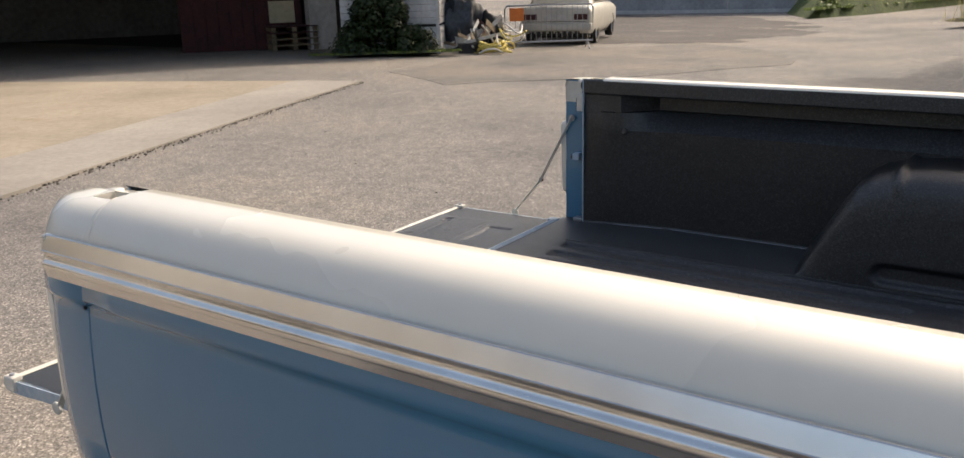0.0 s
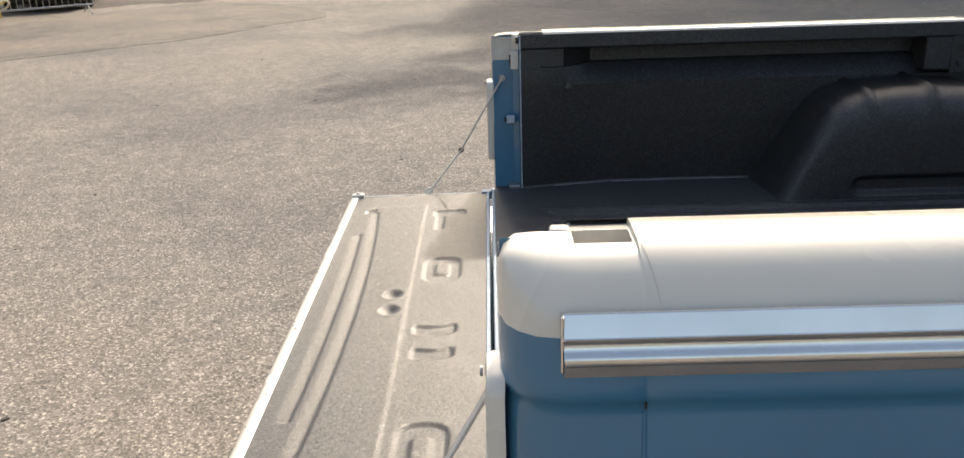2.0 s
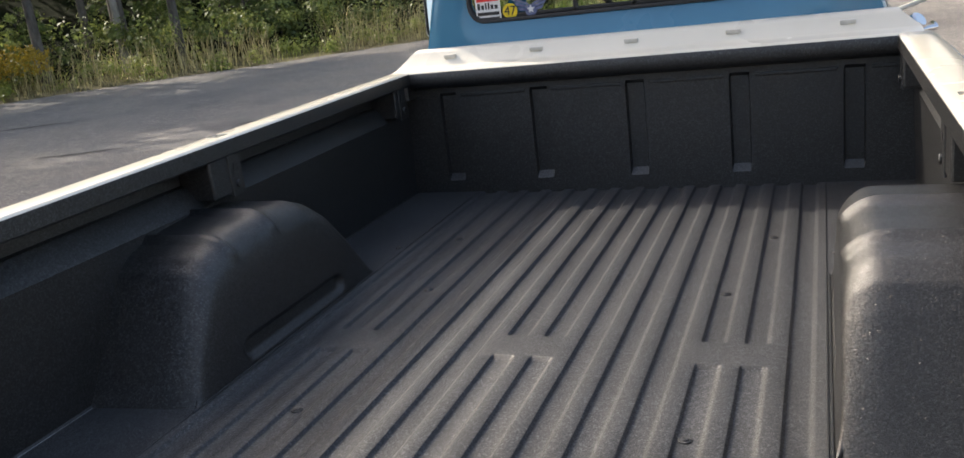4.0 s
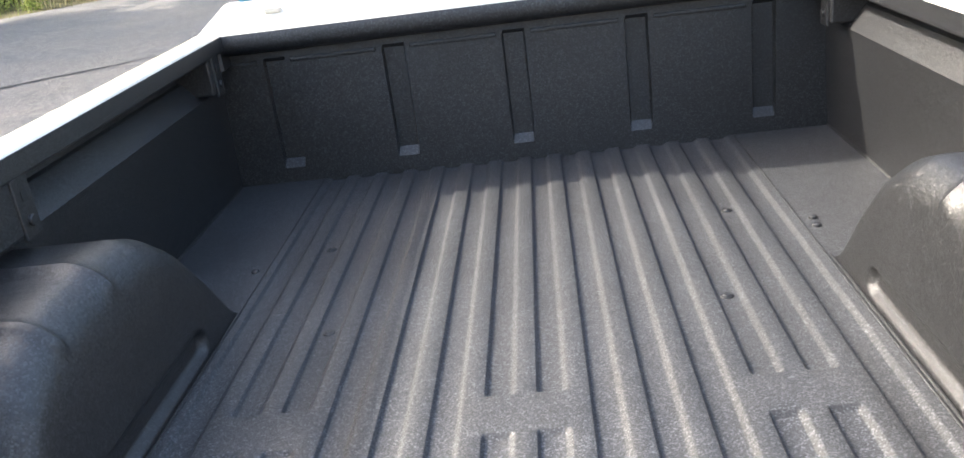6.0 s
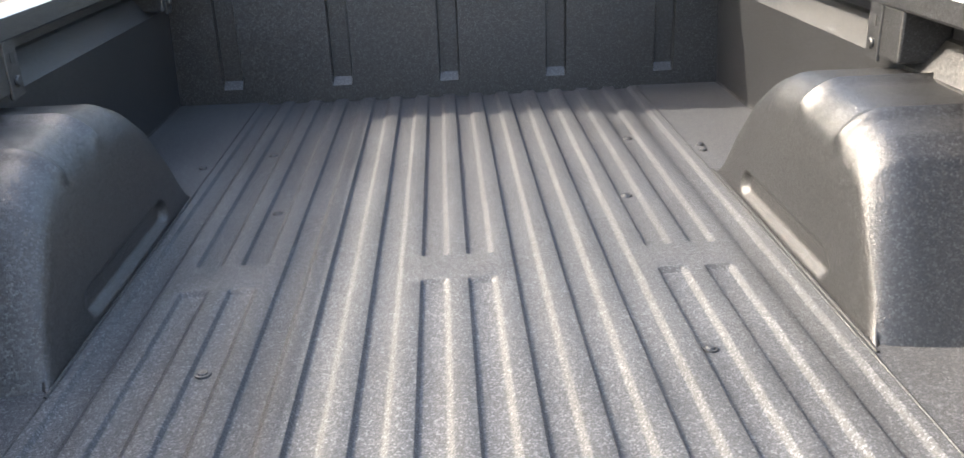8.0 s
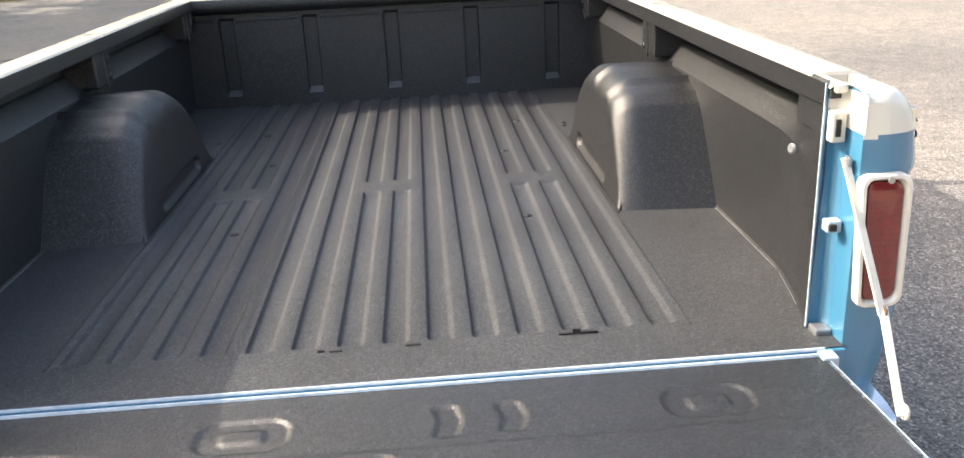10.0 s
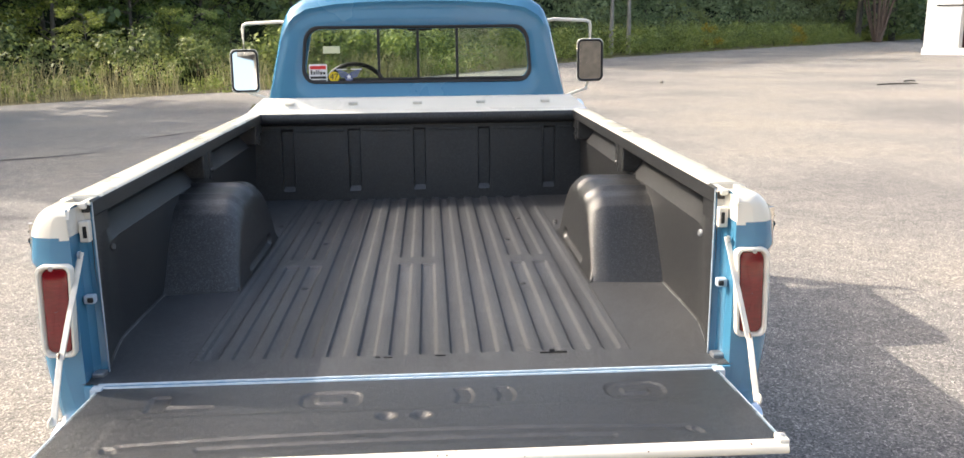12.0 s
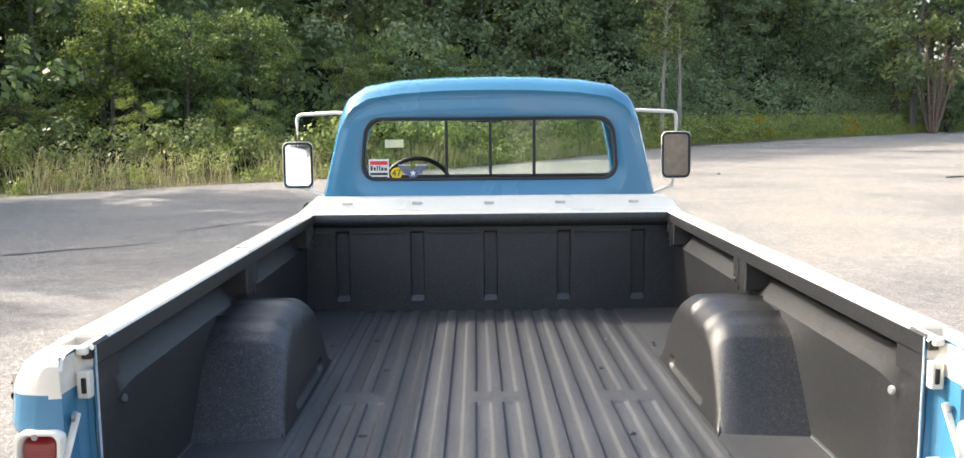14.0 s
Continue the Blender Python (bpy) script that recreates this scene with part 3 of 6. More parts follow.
def bed_side(s):
    name = "bed_side"
    side = part(name, box(s * 0.90 if s > 0 else -0.955, s * 0.955 if s > 0 else -0.90, 0.13, 2.6, -0.3 + FZ, -0.1 + FZ), UNDER, truck,
                "outer bed side, cream above and sky blue below a bright trim strip")
    # cream shoulder and rail top, with stake pockets cut through it
    prof = [(0.833, 0.4745), (0.8375, 0.480), (0.861, 0.4815), (0.903, 0.481), (0.922, 0.477), (0.940, 0.468), (0.957, 0.453), (0.969, 0.436), (0.977, 0.421), (0.981, 0.409), (0.983, 0.398)]
    ys = sorted(SIDE_Y + [0.140, 0.2055, 1.44, 1.48])
    rows = []
    for y in ys:
        c, row = corner(y), []
        d = max(0.0, 0.085 - y)
        drop = 0.03 - math.sqrt(max(0.0, 0.03 ** 2 - d * d))
        for x, z in prof:
            k = min(1.0, max(0.0, (x - 0.868) / 0.114))
            low = 0.007 * (y < 0.2084) * (1 - min(1.0, max(0.0, (x - 0.90) / 0.05)))
            row.append((s * (x - c * k - seam(y) * (k > 0.4) * 0.2), y, z - drop * (1 - 0.75 * k) - low))
        rows.append(row)

    def hole(i, j):
        y0 = ys[i]
        return (j == 2 and (0.1399 < y0 < 0.205 or 1.439 < y0 < 1.479)) or (j < 2 and y0 < 0.124)
    rows_white = rows
    tp("shoulder", sheet(rows, False, hole), WHITE, side, "cream-painted rail and shoulder", True, 50)
    # pockets
    for y0, y1, top in ((0.140, 0.2075, 0.4742), (1.44, 1.48, 0.4812)):
        loop = [(0.861, y0), (0.903, y0), (0.903, y1), (0.861, y1)]
        tp("stake_pocket", sheet([[(s * x, y, z) for x, y in loop] for z in (top, 0.44, 0.38)], True), WORNWHITE, side)
        tp("pocket_floor", box(min(s * 0.861, s * 0.903), max(s * 0.861, s * 0.903), y0, y1, 0.372, 0.38), RUST, side)
    # lower blue panel
    up = [(0.983, 0.398), (0.984, 0.388), (0.986, 0.372), (0.990, 0.345), (0.991, 0.331), (0.987, 0.321), (0.981, 0.315), (0.982, 0.30), (0.987, 0.25), (0.990, 0.18), (0.990, 0.11)]
    rows = []
    for y in SIDE_Y:
        c, low = corner(y), arch_z(y, -0.33)
        row = [(s * (x - c - seam(y)), y, z) for x, z in up]
        for k in range(1, 9):
            z = 0.11 + (low - 0.11) * k / 8
            x = 0.990 - 0.09 * max(0.0, (0.11 - z) / 0.44) ** 1.6
            row.append((s * (x - c - seam(y)), y, z))
        rows.append(row)
    rows_blue = rows
    tp("lower_panel", sheet(rows), BLUE, side, "sky-blue lower panel", True, 50)
    # swage line and the dark joint below the trim
    a, b = sorted((s * 0.984, s * 0.9895))
    tp("seam_notch", box(a, b, 0.2095, 0.2115, 0.314, 0.321), RUBBER, side)
    tp("seam_line", tube([(s * x, 0.2085 + 0.004 * k, z + 0.0002) for k, (x, z) in enumerate(((0.9035, 0.4815), (0.922, 0.4775), (0.940, 0.4685), (0.957, 0.4535), (0.969, 0.4365), (0.9775, 0.4205)))], 0.0004, 6), WORNWHITE, side)
    a, b = sorted((s * 0.840, s * 0.862))
    tp("pocket_lug", box(a, b, 0.116, 0.141, 0.459, 0.4762, 0.004, None, 2), WHITE, side, "", True, 60)
    # bright trim strip
    tprof = [(0.980, 0.4275), (0.9835, 0.4275), (0.9850, 0.4262), (0.9945, 0.4035), (0.9957, 0.4024), (0.9955, 0.4010), (0.9940, 0.4002), (0.9912, 0.3975), (0.9900, 0.3935), (0.9908, 0.3890), (0.9930, 0.3853), (0.9958, 0.3826),
             (0.9974, 0.3795), (0.9978, 0.3757), (0.9970, 0.3722), (0.9955, 0.3704), (0.9945, 0.3702), (0.9943, 0.3690), (0.9922, 0.3565), (0.983, 0.3550)]
    bm = sheet([[(s * x, y, z) for x, z in tprof] for y in [0.122, 0.3] + [0.5 * k for k in range(1, 6)] + [2.615]])
    tp("trim_strip", bm, TRIMMETAL, side, "bright anodised side trim strip", True, 24)
    tp("trim_end", box(min(s * 0.975, s * 0.991), max(s * 0.975, s * 0.991), 0.1185, 0.123, 0.360, 0.4265, 0.002), TRIMMETAL, side)
    # rear face of the corner
    yr = SIDE_Y[0]
    c0 = corner(yr)
    top = [(abs(x), z) for x, y, z in rows_white[0] if abs(x) > 0.866]
    low = [(abs(x), z) for x, y, z in rows_blue[0]]
    for nm, mat, sel in (("corner_top", WHITE, top), ("corner_panel", BLUE, low)):
        tp(nm, sheet([[(s * 0.866, yr + 0.003, z) for x, z in sel], [(s * (0.866 + x) / 2, yr - 0.001, z) for x, z in sel], [(s * x, yr, z) for x, z in sel]]), mat, side, "", True, 60)
    # door jamb of the tailgate opening
    tp("jamb", sheet([[(s * 0.8335, 0.142, z), (s * 0.853, 0.140, z), (s * 0.8665, 0.118, z), (s * 0.868, 0.0575, z)] for z in (-0.10, 0.1, 0.3, 0.47)]), BLUE, side, "blue tailgate jamb")
    tp("jamb_top", sheet([[(s * 0.8335, 0.143, z), (s * 0.853, 0.1375, z), (s * 0.8655, 0.116, z), (s * 0.867, 0.0555, z)] for z in (0.398, 0.43, 0.466)]), WORNWHITE, side)
    tp("jamb_lip", box(min(s * 0.8305, s * 0.8335), max(s * 0.8305, s * 0.8335), 0.138, 0.142, -0.02, 0.474), PALEBLUE, side)
    a, b = sorted((s * 0.836, s * 0.856))
    tp("latch_hole", box(a, b, 0.128, 0.139, 0.448, 0.468, 0.002), RUBBER, side)
    a, b = sorted((s * 0.836, s * 0.862))
    tp("striker_plate", box(a, b, 0.112, 0.136, 0.372, 0.428, 0.004), WORNWHITE, side)
    a, b = sorted((s * 0.842, s * 0.851))
    tp("striker_slot", box(a, b, 0.108, 0.114, 0.384, 0.415, 0.001), UNDER, side)
    a, b = sorted((s * 0.836, s * 0.864))
    tp("strap_catch", box(a, b, 0.096, 0.122, 0.208, 0.231, 0.004), PALEBLUE, side)
    a, b = sorted((s * 0.838, s * 0.852))
    tp("catch_pin", box(a, b, 0.090, 0.098, 0.213, 0.226, 0.002), UNDER, side)
    a, b = sorted((s * 0.834, s * 0.866))
    tp("hinge_plate", box(a, b, 0.10, 0.136, -0.03, 0.012, 0.004), STEEL, side)
    return side


def tail_light(s):
    """Tall tail light: cream bezel with rounded corners, ribbed red lens."""
    cx, cz = 0.911, 0.206
    outer = rounded_rect(-0.045, 0.045, cz - 0.125, cz + 0.125, 0.021)

    def at(k, y):
        """The lamp narrows and leans inward towards its foot."""
        row = []
        for x, z in outer:
            t = (z - cz) / 0.125
            bow = -0.010 * (1 - t * t)
            xx = x * k[0] * (1.0 + 0.05 * t) + cx - bow * 0.6 - 0.004 * t
            row.append((s * xx, y + 0.004 * t * t, cz + (z - cz) * k[1]))
        return row
    bez = [at((1.0, 1.0), 0.056), at((1.0, 1.0), 0.042), at((0.94, 0.982), 0.035), at((0.82, 0.945), 0.034), at((0.74, 0.915), 0.040), at((0.70, 0.90), 0.047)]
    lamp = tp("tail_light", sheet(bez, True), WHITE, None, "tall tail light with cream bezel", True, 50)
    lens = [at((0.71, 0.905), 0.047), at((0.66, 0.88), 0.041), at((0.45, 0.75), 0.038), at((0.2, 0.4), 0.0365), at((0.01, 0.02), 0.036)]
    tp("lens", sheet(lens, True), REDLENS, lamp, "ribbed dark red lens", True, 50)
    tp("lens_screw", disc((s * cx, 0.0345, cz + 0.117), (0, -1, 0), 0.006, 0.003, 10), STEEL, lamp)


def inner_side(s):
    """Inner bed wall with its lip, dark recess and sloping ledge."""
    def section(y):
        w = wall_x(y)
        e = min(1.0, max(0.0, (y - 0.27) / 0.09)) * min(1.0, max(0.0, (2.56 - y) / 0.07))
        rec, led = 0.840 + 0.098 * e, 0.840 + (w - 0.012 - 0.840) * min(1.0, max(0, (y - .14) / 0.2))
        return [(0.8375, 0.479), (0.832, 0.4735), (0.8315, 0.436), (0.836, 0.431), (rec, 0.429), (rec, 0.378), (led + 0.045 * e, 0.374), (led, 0.318), (led + 0.001, 0.310), (w, 0.006), (w - 0.006, -0.004)]
    ys = [0.136, 0.16, 0.2, 0.25, 0.27, 0.30, 0.33, 0.36, 0.45, 0.7, 1.0, 1.3, 1.6, 1.9, 2.2, 2.45, 2.49, 2.53, 2.56, 2.60, 2.635]
    wall = tp("inner_wall", sheet([[(s * x, y, z) for x, z in section(y)] for y in ys]), LINER, None, "black-lined inner bed wall with a long recess below the rail", True, 18)
    # pocket housings that bridge the recess
    for y0, y1 in ((1.345, 1.475), (2.44, 2.52)):
        a, b = sorted((s * 0.838, s * 0.94))
        tp("pocket_housing", box(a, b, y0, y1, 0.332, 0.434, 0.006), LINER, wall)
        a, b = sorted((s * 0.834, s * 0.842))
        tp("bracket_plate", box(a, b, y1 - 0.055, y1 - 0.002, 0.322, 0.436, 0.003), LINER, wall)
        tp("bracket_bolt", disc((s * 0.835, y1 - 0.028, 0.355), (-s, 0, 0), 0.011, 0.007, 10, 0.002), LINER, wall, smooth=True)
        tp("bracket_hole", box(min(s * 0.8325, s * 0.836), max(s * 0.8325, s * 0.836), y1 - 0.036, y1 - 0.02, 0.39, 0.41), RUBBER, wall)
    # sealant bead where wall meets floor
    tp("joint_bead", tube([(s * (wall_x(y) - 0.004), y, 0.0005) for y in (0.24, 0.3, 0.42, 0.6, 0.87)], 0.0007, 6), STEEL, wall)
    tp("ledge_bolt", disc((s * (0.842), 0.285, 0.318), (-s, -0.3, 0.2), 0.011, 0.006, 10, 0.003), STEEL if s > 0 else LINER, wall)
    return wall


def wheel_well(s):
    """Pressed wheel housing with soft shoulders, two pressed bands and a long slot at its foot."""
    def arc(t):
        """Side outline, rear foot to front foot."""
        pts = [(0.0, 0.857, 0.0), (0.08, 0.889, 0.052), (0.16, 0.922, 0.108), (0.24, 0.956, 0.164), (0.31, 0.988, 0.215), (0.37, 1.018, 0.256), (0.42, 1.058, 0.284), (0.48, 1.12, 0.302), (0.55, 1.20, 0.311), (0.63, 1.32, 0.314),
               (0.71, 1.44, 0.306), (0.77, 1.505, 0.280), (0.83, 1.565, 0.238), (0.9, 1.64, 0.150), (0.96, 1.70, 0.062), (1.0, 1.737, 0.0)]
        for (t0, y0, z0), (t1, y1, z1) in zip(pts, pts[1:]):
            if t <= t1:
                k = (t - t0) / (t1 - t0)
                return y0 + k * (y1 - y0), z0 + k * (z1 - z0)
        return pts[-1][1:]
    ts = [k / 120 for k in range(121)]
    rows = []
    yc = 1.29
    for k in range(17):
        # from the wall over the shoulder to the inner foot
        row = []
        for t in ts:
            y, z = arc(t)
            u = k / 16
            if u < 0.55:
                x = 0.905 - (0.905 - 0.712) * (u / 0.55)
                f = 1.0
            else:
                a = (u - 0.55) / 0.45 * math.pi / 2
                x = 0.712 - 0.058 * math.sin(a) - 0.012 * (1 - math.cos(a))
                f = 1.0 - 0.22 * (1 - math.cos(a))
            band = 0.0
            for yb in (1.125, 1.300):
                if z > 0.2 and abs(y - yb) < 0.020:
                    band = max(band, 0.0060 * (1 + math.cos(math.pi * (y - yb) / 0.020)))
            fade = min(1.0, max(0.0, (0.93 - u) / 0.05))
            band *= fade
            out = 0.0 if u < 0.55 else math.sin((u - 0.55) / 0.45 * math.pi / 2)
            yy = yc + (y - yc) * (0.9 + 0.1 * f)
            if y < yc:
                yy += 0.030 * (0.905 - x) / 0.27 * (1 - z / 0.314)
            row.append((s * (x - band * out), yy, z * f + band * (1 - 0.5 * out)))
        rows.append(row)
    last = rows[-1]
    # inner face with a long slot pressed into its foot
    for q in [0.2, 0.4, 0.55] + [0.64 + 0.02 * k for k in range(19)]:
        row = []
        for p in last:
            x, y, z = 0.630 + (abs(p[0]) - 0.630) * (1 - q), yc + (p[1] - yc) * (1 + 0.035 * q), max(0.0, p[2] * (1 - q))
            d = math.hypot(max(0.0, 1.115 - y, y - 1.525), z - 0.041)
            k = min(1.0, max(0.0, (0.031 - d) / 0.016))
            row.append((s * (x + 0.016 * k * k * (3 - 2 * k)), y, z))
        rows.append(row)
    well = tp("wheel_well", sheet(rows), LINER, None, "black-lined wheel housing with soft shoulders", True, 60)
    tp("foot_bead", tube([(s * 0.627, y, 0.002) for y in (0.87, 1.3, 1.74)], 0.003, 6), LINER, well)
    return well


for s in (1, -1):
    bed_side(s)
    tail_light(s)
    inner_side(s)
    wheel_well(s)

# sill strip at the rear edge of the floor
tp("rear_sill", box(-0.868, 0.868, 0.045, 0.0555, -0.10, -0.002, 0.002), BLUE)
tp("sill_edge", tube([(-0.83, 0.05, -0.001), (0.83, 0.05, -0.001)], 0.004, 6), PALEBLUE)

# ---- tailgate, let down on two straps ----
TG = Matrix.Translation((0, 0.035, -0.004)) @ Matrix.Rotation(radians(1.5), 4, "X")   # local: y runs outwards (negative), z up


def tg(name, bm, material, parent, label="", smooth=False, angle=35):
    bmesh.ops.transform(bm, matrix=TG, verts=bm.verts)
    return part(name, lift(bm), material, parent, label, smooth, angle)


def tgx(y):
    return 0.822 + 0.026 * (-y / 0.445)


# outer skin below: blue, cream band at the outer end
rows = [[(x * tgx(y), y, z) for x in (-1, -0.5, 0, 0.5, 1)] for y, z in ((0.0, -0.006), (0.004, -0.03), (-0.05, -0.040), (-0.08, -0.042), (-0.12, -0.030), (-0.30, -0.026), (-0.33, -0.030), (-0.36, -0.030))]
tailgate = tg("tailgate", sheet(rows), BLUE, truck, "open tailgate, black-lined inside with a worn cream top edge")


def fade(d, soft):
    """1 inside, 0 outside, with a soft shoulder."""
    k = min(1.0, max(0.0, 0.5 - d / soft))
    return k * k * (3 - 2 * k)


def block(x, y, cx, cy, hx, hy, r):
    """Signed distance to a rounded block."""
    qx, qy = abs(x - cx) - hx + r, abs(y - cy) - hy + r
    return math.hypot(max(qx, 0), max(qy, 0)) + min(max(qx, qy), 0.0) - r


def pressing(x, y):
    """Relief of the tailgate's inner skin: pressed rings and bars, two dimples, long creases."""
    deep = 0.0
    for cx, hole in ((-0.208, 0.036), (0.571, 0.035)):
        deep = max(deep, fade(block(x, y, cx, -0.116, 0.076, 0.045, 0.036), 0.007) * (1 - fade(block(x, y, cx, -0.116, hole, 0.018, 0.010), 0.007)))
    for cx, hy in ((0.130, 0.045), (0.237, 0.042)):
        deep = max(deep, fade(block(x, y, cx + 0.004 * math.cos((y + 0.116) * 75), -0.116, 0.0195, hy, 0.008), 0.007))
    deep = max(deep, fade(block(x, y, -0.640, -0.113, 0.023, 0.045, 0.008), 0.007), fade(block(x, y, -0.56, -0.139, 0.058, 0.011, 0.006), 0.007))
    z = -0.0042 * deep
    for cx in (-0.065, 0.021):
        d = math.hypot(x - cx, (y + 0.2245) * 1.1)
        z -= 0.0085 * fade(d - 0.017, 0.024)
        z += 0.0012 * fade(abs(d - 0.031) - 0.002, 0.006)
    for x0, x1, line in ((-0.672, 0.65, -0.296 - 0.066 * x * x), (-0.485, 0.472, -0.341 - 0.050 * x * x)):
        d = line - y
        if x0 < x < x1 and 0 < d < 0.03:
            z -= 0.0038 * min(1.0, d / 0.004) * (1 - d / 0.03)
    z += 0.0014 * fade(y + 0.186, 0.007) * fade(abs(x) - 0.72, 0.02)
    for cx in (-0.683, 0.660):
        z -= 0.004 * fade(block(x + 0.3 * (y + 0.351), y, cx, -0.351, 0.014, 0.014, 0.003), 0.006)
    return z


ty = [-0.004 - 0.404 * k / 92 for k in range(93)]
txs = [-1 + k / 160 for k in range(321)]
tg("liner_panel", sheet([[(x * tgx(y), y, pressing(x * tgx(y), y)) for x in txs] for y in ty]), LINER, tailgate, "coarse black liner on the inside of the tailgate, with pressed marks", True, 60)
# rounded cream top edge, chipped
edge = [(-0.408, 0.001), (-0.412, 0.0038), (-0.424, 0.0034), (-0.433, -0.001), (-0.438, -0.008), (-0.4385, -0.016), (-0.434, -0.023), (-0.424, -0.028), (-0.36, -0.0305)]
tg("top_edge", sheet([[(x * (tgx(y) + (0.004 if z > -0.04 else 0)), y, z) for y, z in edge] for x in (-1, -0.5, 0, 0.5, 1)]), WHITE, tailgate, "chipped cream top edge", True, 60)
for s in (1, -1):
    loop = [(0.0, 0.0), (-0.41, 0.0), (-0.432, -0.003), (-0.438, -0.012), (-0.424, -0.028), (-0.36, -0.030), (-0.30, -0.028), (-0.1, -0.036), (-0.02, -0.04)]
    bm = bmesh.new()
    add_grid(bm, [[(s * (tgx(y) + d), y, z) for y, z in loop] for d in (-0.006, 0.003)], True)
    bm.faces.new([bm.verts.new((s * (tgx(y) + 0.003), y, z)) for y, z in loop])
    tg("side_edge", bm, PALEBLUE, tailgate, "scuffed pale-blue side edge")
    a, b = sorted((s * 0.830, s * 0.855))
    tg("latch_block", box(a, b, -0.430, -0.392, -0.024, 0.010, 0.004), WORNWHITE, tailgate)
    tg("latch_bolt", disc((s * 0.843, -0.411, 0.010), (0, 0, 1), 0.006, 0.004, 10), STEEL, tailgate)
    a, b = sorted((s * 0.812, s * 0.842))
    tg("hinge_corner", box(a, b, -0.022, 0.010, -0.02, 0.005, 0.003), PALEBLUE, tailgate)
tg("hinge_edge", tube([(-0.822, -0.002, 0.0005), (0, -0.002, 0.0005), (0.822, -0.002, 0.0005)], 0.0045, 6), PALEBLUE, tailgate, "pale blue paint along the hinge edge")
# chips in the paint of the top edge
chip = random.Random(31)
for k in range(22):
    x, w = chip.uniform(-0.83, 0.83), chip.uniform(0.001, 0.003)
    y, z, n = chip.choice([(-0.4285, 0.0012, (0, -0.45, 0.89)), (-0.4355, -0.0045, (0, -0.81, 0.58)), (-0.418, 0.0036, (0, 0.0, 1.0))])
    tg("paint_chip", disc((x, y, z), n, w, 0.0007, 7), RUST, tailgate)

# straps: two hinged links a side
for s in (1, -1):
    top, mid, end = Vector((s * 0.853, 0.085, 0.345)), Vector((s * 0.874, -0.048, 0.118)), Vector((s * 0.866, -0.155, -0.012))

    def link(a, b, w=0.0078, t=0.0022):
        bm = bmesh.new()
        d = (b - a)
        m = Matrix.Translation((a + b) / 2) @ d.to_track_quat("Z", "X").to_matrix().to_4x4()
        add_box(bm, -t, t, -w, w, -d.length / 2 - 0.008, d.length / 2 + 0.008, 0.002)
        bmesh.ops.transform(bm, matrix=m, verts=bm.verts)
        return bm
    strap = tp("tailgate_strap", link(top, mid), WORNWHITE, None, "folding steel tailgate strap, worn white paint")
    tp("lower_link", link(mid + Vector((s * 0.004, 0, 0)), end), WORNWHITE, strap)
    tp("rivet", disc(mid + Vector((s * 0.004, 0, 0)), (s, 0, 0), 0.009, 0.004, 10, 0.002), RUST, strap)
    tp("pivot", disc(top, (s, 0, 0), 0.011, 0.007, 10, 0.002), STEEL, strap)
    tp("pivot", disc(end + Vector((s * 0.004, 0, 0)), (s, 0, 0), 0.014, 0.006, 12, 0.002), WORNWHITE, strap)

# ---- chrome rear bumper below the tailgate ----
bprof = [(0.10, -0.085), (0.03, -0.09), (-0.004, -0.098), (-0.012, -0.115), (-0.012, -0.16), (-0.004, -0.18), (0.03, -0.19)]
bm = sheet([[(x, y - 0.055 + 0.03 * (abs(x) / 0.98) ** 6 + (0.0 if abs(x) < 0.95 else 0.04), z) for y, z in bprof] for x in (-0.93, -0.915, -0.88, -0.7, -0.35, 0, 0.35, 0.7, 0.88, 0.915, 0.93)])
bumper = tp("rear_bumper", bm, CHROME, None, "chrome rear bumper", True, 60)
for x in (-0.6, -0.3, 0.3, 0.6):
    tp("bumper_bolt", disc((x, -0.066, -0.137), (0, -1, 0), 0.014, 0.008, 12, 0.004), CHROME, bumper, smooth=True)
for x in (-0.45, 0.45):
    tp("bumper_bracket", box(x - 0.03, x + 0.03, -0.03, 0.3, -0.18, -0.12), UNDER, bumper)


# ---- cab ----
YB = 2.70
half = [(0.0, 1.130), (0.20, 1.128), (0.38, 1.120), (0.52, 1.106), (0.61, 1.085), (0.665, 1.055), (0.70, 1.012), (0.718, 0.97), (0.735, 0.92), (0.762, 0.80), (0.785, 0.70), (0.806, 0.60), (0.822, 0.535), (0.84, 0.40), (0.85, 0.2), (0.85, -0.05), (0.82, -0.30)]
_poly = half + [(-x, z) for x, z in reversed(half[1:])]
WCX, WCZ = 0.0, 0.7765


def window_loop(k=0.0):
    """The rear window's opening, narrower at its top; k grows it outwards."""
    out = []
    for x, z in WLOOP:
        t = (z - WCZ) / 0.134
        out.append((x * (1 - 0.022 * t) + k * max(-1, min(1, x / 0.5)), z + k * max(-1.0, min(1.0, t * 1.1))))
    return out


_r = rounded_rect(-0.597, 0.597, WCZ - 0.134, WCZ + 0.134, 0.075, 7)
WLOOP = []
for (xa, za), (xb, zb) in zip(_r, _r[1:] + _r[:1]):
    m = 8 if math.hypot(xb - xa, zb - za) > 0.5 else (4 if math.hypot(xb - xa, zb - za) > 0.1 else 1)
    WLOOP += [(xa + (xb - xa) * i / m, za + (zb - za) * i / m) for i in range(m)]


